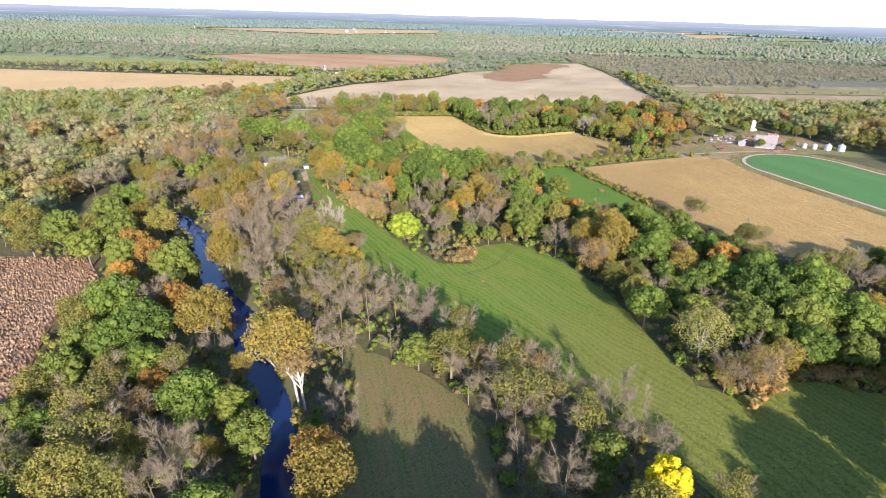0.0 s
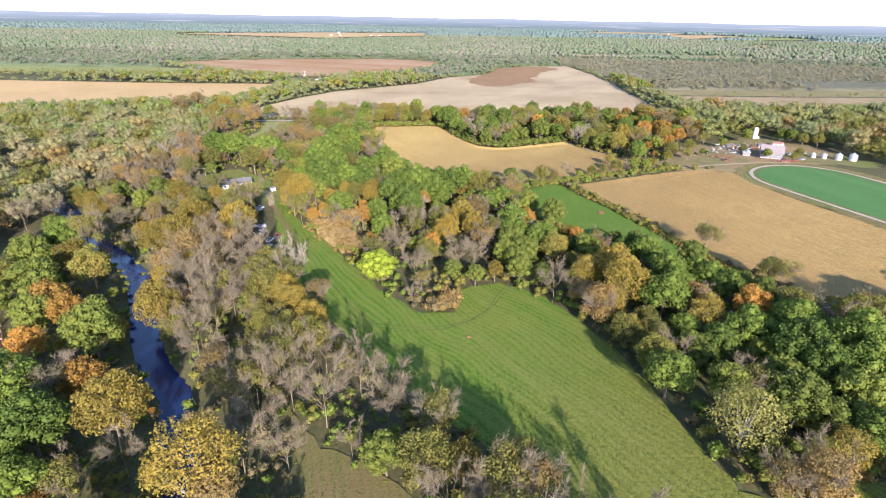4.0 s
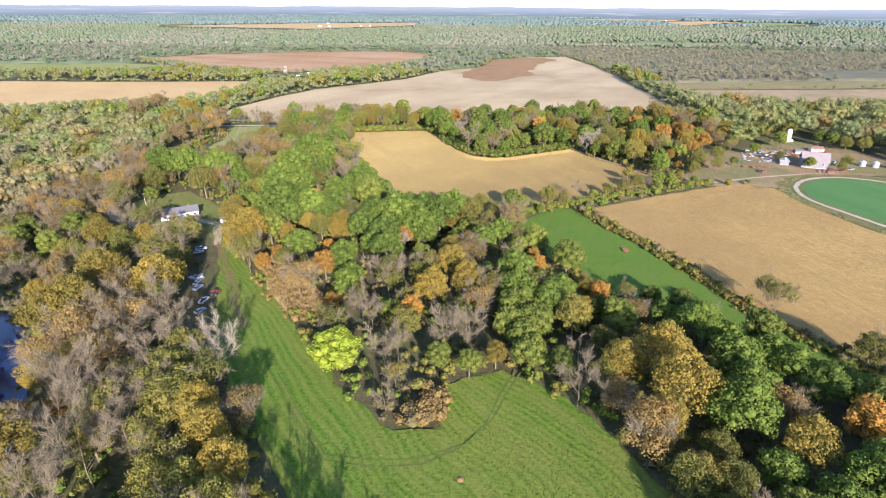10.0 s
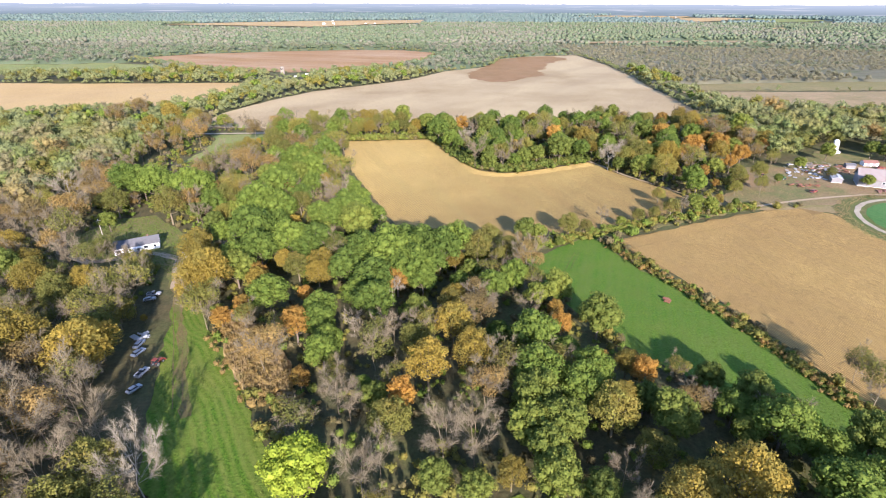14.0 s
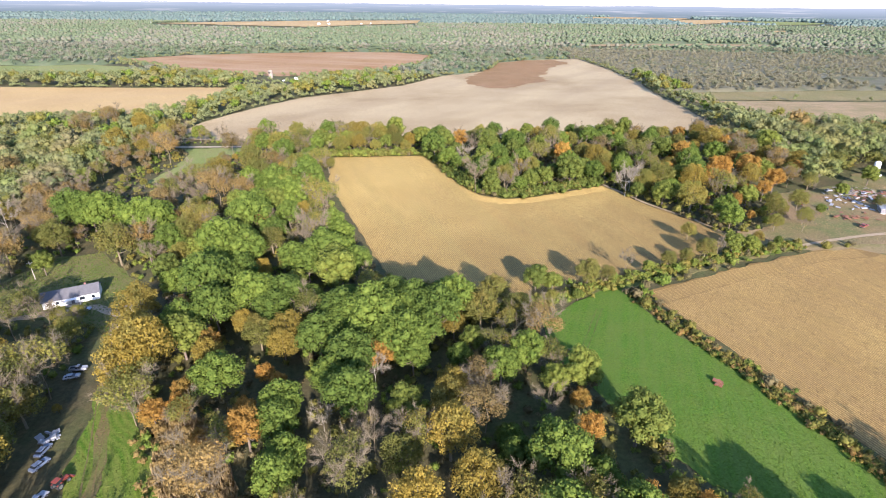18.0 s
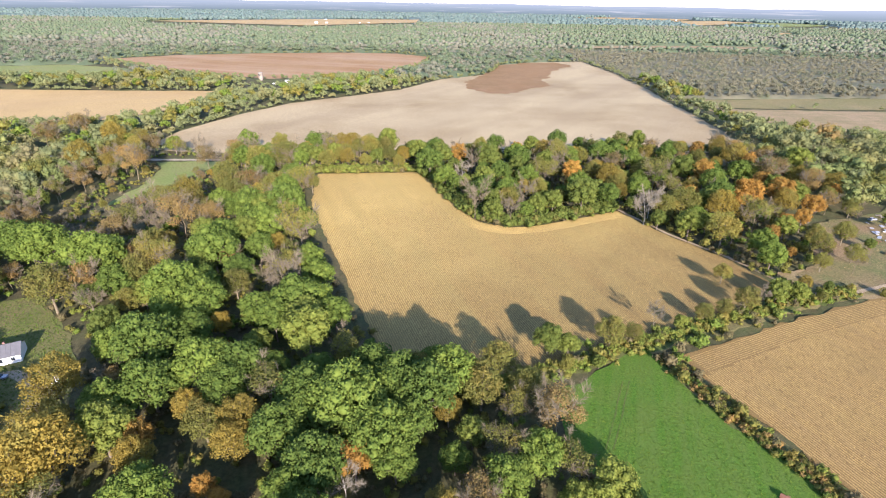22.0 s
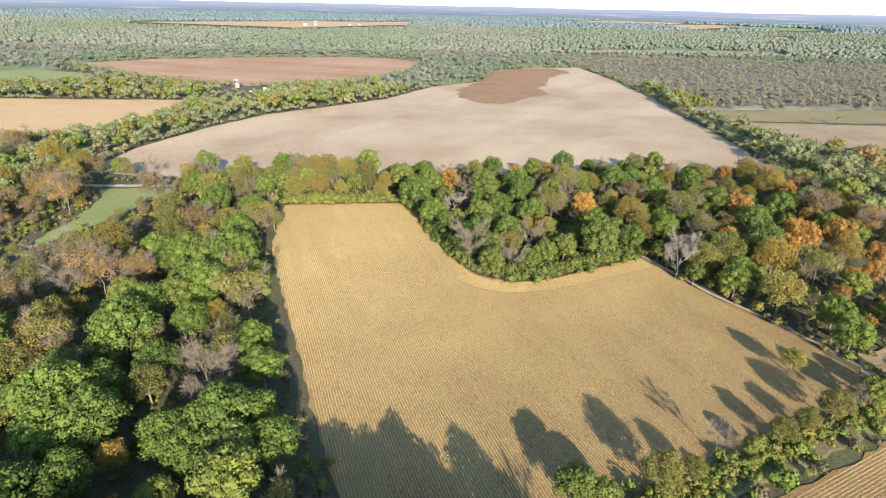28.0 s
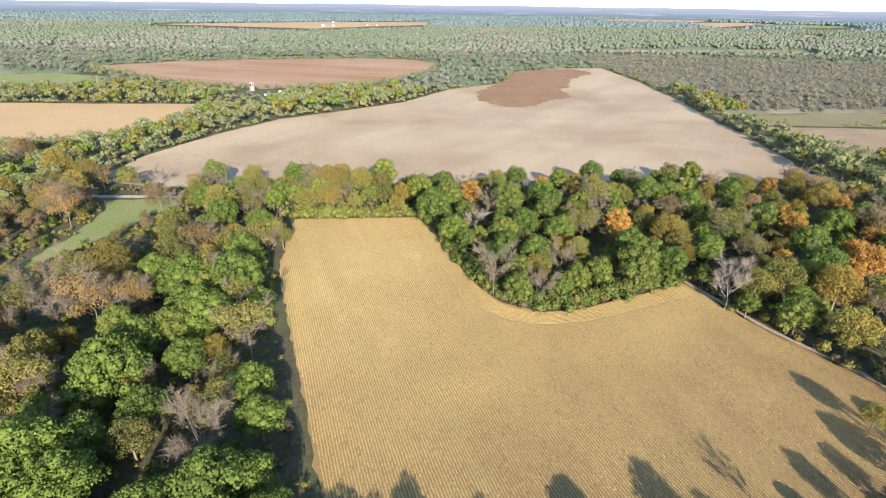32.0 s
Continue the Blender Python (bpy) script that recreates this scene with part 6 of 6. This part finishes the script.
white = car("car", "old white car parked under trees", M_WHITE_PAINT)
white.matrix_basis = pose(-90.4, 306.6, 0.05, 0, 0, 18) @ Matrix.Scale(0.85, 4)
for x, y, a in ((-80.2, 278.6, 85), (-70.9, 257.2, 60), (-108.75, 344.25, 10), (250, 446, 30), (240, 447, 80), (234, 451.5, 10), (271.5, 402, 20), (286.5, 421.5, 60)):
    copy_thing(sedan if x in (-80.2, 240) else white, pose(x, y, 0.05, 0, 0, a))
red = car("car", "rusty red car in the farmyard", M_RED_PAINT)
red.matrix_basis = pose(216, 402, 0.05, 0, 0, 30)
for x, y, a in ((256, 399, 5), (263, 398.5, 15), (282, 440, 0), (205.5, 432, 60)):
    copy_thing(red, pose(x, y, 0.05, 0, 0, a))


def scrap(name, label, cx, cy, rx, ry, count, material, seed):
    """A heap of sheet metal, boards and frames lying criss-cross."""
    r = random.Random(seed)
    bm = bmesh.new()
    for _ in range(count):
        a, b, c = r.uniform(0.4, 1.6), r.uniform(0.15, 0.8), r.uniform(0.05, 0.5)
        one = bmesh.new()
        box(one, -a, a, -b, b, 0, c)
        z = r.uniform(0, 0.7)
        bmesh.ops.transform(one, matrix=pose(cx + r.gauss(0, rx), cy + r.gauss(0, ry), z, r.uniform(-12, 12), r.uniform(-12, 12), r.uniform(0, 180)), verts=one.verts)
        me = bpy.data.meshes.new("tmp")
        one.to_mesh(me)
        one.free()
        bm.from_mesh(me)
        bpy.data.meshes.remove(me)
    me = bpy.data.meshes.new(name)
    bm.to_mesh(me)
    bm.free()
    me.materials.append(material)
    return tagged(new(name, me), label, "scrap", kind="stuff")


scrap("scrap_heap", "pale scrap metal and boards lying in the farmyard", 246, 448.5, 8.25, 4.5, 60, M_TANWALL, 1)
scrap("scrap_heap", "rusty scrap lying in the farmyard", 250.5, 441, 7.5, 4.5, 50, M_RUST, 2)
scrap("scrap_heap", "dull tin sheets and machine parts in the farmyard", 237, 435, 9, 5.25, 45, M_TIN, 3)
scrap("scrap_heap", "rusty implements lying on bare ground", 217.5, 414, 6, 3.75, 22, M_RUST, 4)
scrap("scrap_heap", "white junk lying among parked cars under trees", -81.4, 283.4, 1.6, 1.0, 12, M_TIN, 5)
scrap("scrap_heap", "rust coloured junk beside the barn", 258, 399.5, 4.5, 1.6, 30, M_BRICKRED, 6)

scrap("brush_pile", "small rust brown pile of broken boards in the green crop", 93.9, 296, 0.6, 0.3, 6, M_RUST, 7)


def dirt_mound(x, y, radius, height):
    """A small uneven heap of bare soil."""
    r = random.Random(5)
    bm = bmesh.new()
    rings = []
    for k in range(5):
        f = k / 5
        rings.append([bm.verts.new((x + radius * (1 - f) * r.uniform(0.85, 1.15) * math.cos(math.tau * i / 16), y + radius * (1 - f) * r.uniform(0.85, 1.15) * math.sin(math.tau * i / 16), 0.02 + height * math.sin(f * math.pi / 2))) for i in range(16)])
    for a, b in zip(rings, rings[1:]):
        for i in range(16):
            bm.faces.new((a[i], a[(i + 1) % 16], b[(i + 1) % 16], b[i]))
    bm.faces.new(rings[-1])
    me = bpy.data.meshes.new("dirt_mound")
    bm.to_mesh(me)
    bm.free()
    me.materials.append(M_TILLED_DARK)
    tagged(new("dirt_mound", me), "small reddish brown heap of soil in the meadow", "soil heap")


dirt_mound(15.6, 181.4, 0.9, 0.4)

pole = new("utility_pole")
tagged(pole, "weathered wooden utility pole on the lawn", "pole")
part("shaft", lathe([(0.16, -0.3), (0.11, 7.6)], 10), M_POLE, pole)
part("crossarm", boxed(-1.0, 1.0, -0.06, 0.06, 6.9, 7.05), M_POLE, pole)
for x in (-0.9, 0.0, 0.9):
    part("insulator", lathe([(0.05, 7.05 if x else 7.6), (0.06, 7.2 if x else 7.75)], 8), M_WHITE, pole).matrix_local = pose(x, 0, 0)
pole.matrix_basis = pose(-142.5, 369, 0, 0, 0, 30)


# ---- crop rows ----
def crop_rows(name, poly, angle, spacing, step, width, height, material, label, seed, gap=0.12, clear=0.6, low=0.35, high=1.3, avoid=None):
    """Long low ridges of cut stalks and straw along the rows of a field."""
    r = np.random.default_rng(seed)
    d = np.array([-math.sin(radians(angle)), math.cos(radians(angle))])
    s = np.array([d[1], -d[0]])
    p = np.array(poly, float)
    u, w = p @ s, p @ d
    us, ws = np.arange(u.min(), u.max(), spacing), np.arange(w.min(), w.max(), step)
    gu, gw = np.meshgrid(us, ws, indexing="ij")
    gu = gu + r.normal(0, 0.035, gu.shape)
    gw = gw + r.uniform(-0.2, 0.2, gw.shape)
    x, y = gu * s[0] + gw * d[0], gu * s[1] + gw * d[1]
    ok = inside(poly, x, y) & (from_edge(poly, x, y) > clear)
    if avoid:
        ok &= from_line(avoid, x, y) > 8.2
    h = 0.05 + height * r.uniform(low, high, x.shape) * (r.uniform(0, 1, x.shape) > gap)
    hw = width / 2 * r.uniform(0.7, 1.35, x.shape)
    lift = np.full(x.shape, 0.03)
    left = np.stack([x - hw * s[0], y - hw * s[1], lift], -1)
    right = np.stack([x + hw * s[0], y + hw * s[1], lift], -1)
    top = np.stack([x + r.normal(0, .06, x.shape), y + r.normal(0, .06, x.shape), h], -1)
    v = np.stack([left, top, right], 2).reshape(-1, 3)
    n, m = x.shape
    i = (np.arange(n * m).reshape(n, m) * 3)[:, :-1][ok[:, :-1] & ok[:, 1:]]
    f = np.concatenate([np.stack([i, i + 3, i + 4, i + 1], -1), np.stack([i + 1, i + 4, i + 5, i + 2], -1)])
    used = np.unique(f)
    remap = np.zeros(len(v), int)
    remap[used] = np.arange(len(used))
    v, f = v[used], remap[f]
    tagged(new(name, mesh_of(name, v, f, material)), label, "crop rows", kind="stuff")


HEADLAND = [(13.2, 541.5), (25.5, 496.5), (33, 473), (40.5, 458.25), (47, 452.5), (55.5, 450), (70.5, 452.25), (91.5, 460.5), (114, 469.5)]
HEADLAND_B = [(93.75, 347.25), (135, 364.5), (175.5, 378), (195, 379.5)]


def edge_rows(name, line, side, count, width, height, material, label, seed):
    """Rows that follow a field's edge, where the machines turned."""
    r = np.random.default_rng(seed)
    p = np.array(line, float)
    at = np.r_[0, np.cumsum(np.linalg.norm(np.diff(p, axis=0), axis=1))]
    u = np.arange(0.5, at[-1], 0.8)
    p2 = np.c_[np.interp(u, at, p[:, 0]), np.interp(u, at, p[:, 1])]
    soft = np.ones(9) / 9
    pad = np.r_[np.repeat(p2[:1], 4, 0), p2, np.repeat(p2[-1:], 4, 0)]
    p2 = np.c_[np.convolve(pad[:, 0], soft, "valid"), np.convolve(pad[:, 1], soft, "valid")]
    d = unit(np.gradient(p2, axis=0))
    nrm = np.c_[-d[:, 1], d[:, 0]] * side
    pieces = []
    for j in range(count):
        c = p2 + nrm * (0.9 + 0.76 * j) + r.normal(0, 0.04, p2.shape)
        hw = width / 2 * r.uniform(0.7, 1.35, (len(c), 1))
        h = 0.05 + height * r.uniform(0.4, 1.3, len(c))
        v = np.stack([np.c_[c - nrm * hw, np.full(len(c), 0.03)], np.c_[c, h], np.c_[c + nrm * hw, np.full(len(c), 0.03)]], 1).reshape(-1, 3)
        i = np.arange(len(c) - 1) * 3
        pieces.append((v, np.concatenate([np.stack([i, i + 3, i + 4, i + 1], -1), np.stack([i + 1, i + 4, i + 5, i + 2], -1)])))
    tagged(new(name, mesh_of(name, *merge(pieces), material)), label, "crop rows", kind="stuff")


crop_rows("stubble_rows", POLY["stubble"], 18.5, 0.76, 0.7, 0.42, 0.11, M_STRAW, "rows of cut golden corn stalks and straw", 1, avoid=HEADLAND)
crop_rows("straw_rows", [q for q in POLY["bean"]], 18, 0.76, 0.9, 0.44, 0.11, M_STRAW_B, "rows of pale straw on the tan field", 2, 0.06, avoid=HEADLAND_B)
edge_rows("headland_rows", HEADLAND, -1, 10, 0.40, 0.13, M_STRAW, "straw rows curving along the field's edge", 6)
edge_rows("headland_rows", HEADLAND_B, -1, 10, 0.34, 0.07, M_STRAW_B, "straw rows along the tan field's end", 7)
crop_rows("corn_rows", POLY["corn"], 12, 0.76, 0.5, 0.42, 1.9, M_CORN, "rows of tall dry brown corn", 3, 0.0, 0.3, 0.85, 1.1)


def litter(name, poly, count, lo, hi, up, material, label, category, seed, z=0.06, tall=1.0, around=None):
    """Loose blades or straw lying on, or standing in, a piece of land."""
    r = np.random.default_rng(seed)
    p = np.array(poly, float)
    x, y = r.uniform(p[:, 0].min(), p[:, 0].max(), count * 3), r.uniform(p[:, 1].min(), p[:, 1].max(), count * 3)
    ok = inside(poly, x, y) & (from_edge(poly, x, y) > 0.5)
    if around:
        ok &= ~inside(around, x, y)
    x, y = x[ok][:count], y[ok][:count]
    k = len(x)
    a, s = r.uniform(0, math.tau, k), r.uniform(lo, hi, k)
    dx, dy = np.cos(a) * s, np.sin(a) * s
    base = np.full(k, z)
    v = np.stack([np.c_[x - dx, y - dy, base], np.c_[x + dx, y + dy, base], np.c_[x + r.normal(0, .12, k) - dy * (1 - up), y + r.normal(0, .12, k) + dx * (1 - up), base + s * (0.3 + 1.4 * up) * tall]], 1).reshape(-1, 3)
    tagged(new(name, mesh_of(name, v, np.arange(3 * k).reshape(k, 3), material)), label, category, kind="stuff")


litter("straw_litter", POLY["stubble"], 22000, 0.10, 0.26, 0.2, L_LITTER, "loose straw and husks on the stubble field", "straw", 4)
litter("bean_litter", POLY["bean"], 9000, 0.10, 0.24, 0.2, L_LITTER, "loose straw on the tan field", "straw", 5)
litter("grass_tufts", POLY["meadow"], 60000, 0.10, 0.24, 0.5, L_GRASS, "uneven grass tufts of the meadow", "grass", 6)
litter("crop_tufts", POLY["clover"], 22000, 0.08, 0.2, 0.5, L_CROP, "leafy tufts of the green crop", "grass", 7)
litter("lane_tufts", POLY["lane"], 4000, 0.10, 0.26, 0.6, L_GRASS, "rough grass tufts of the lane", "grass", 8)
litter("verge_tufts", stadium(T1, T2, 45), 22000, 0.12, 0.34, 0.7, L_VERGE, "dry grass tufts round the track", "grass", 9, around=stadium(T1, T2, 38))
litter("reed_thicket", POLY["brush"], 9000, 0.10, 0.24, 1.0, L_VERGE, "tall dry brown reeds in a gap of the woods", "reeds", 10, tall=6.0)
litter("lawn_tufts", POLY["lawn"], 7000, 0.12, 0.34, 0.6, L_GRASS, "uneven tufts of the lawn", "grass", 11)
litter("yard_weeds", POLY["yard"], 5000, 0.10, 0.26, 0.7, L_VERGE, "dry weeds of the farmyard", "weeds", 12)
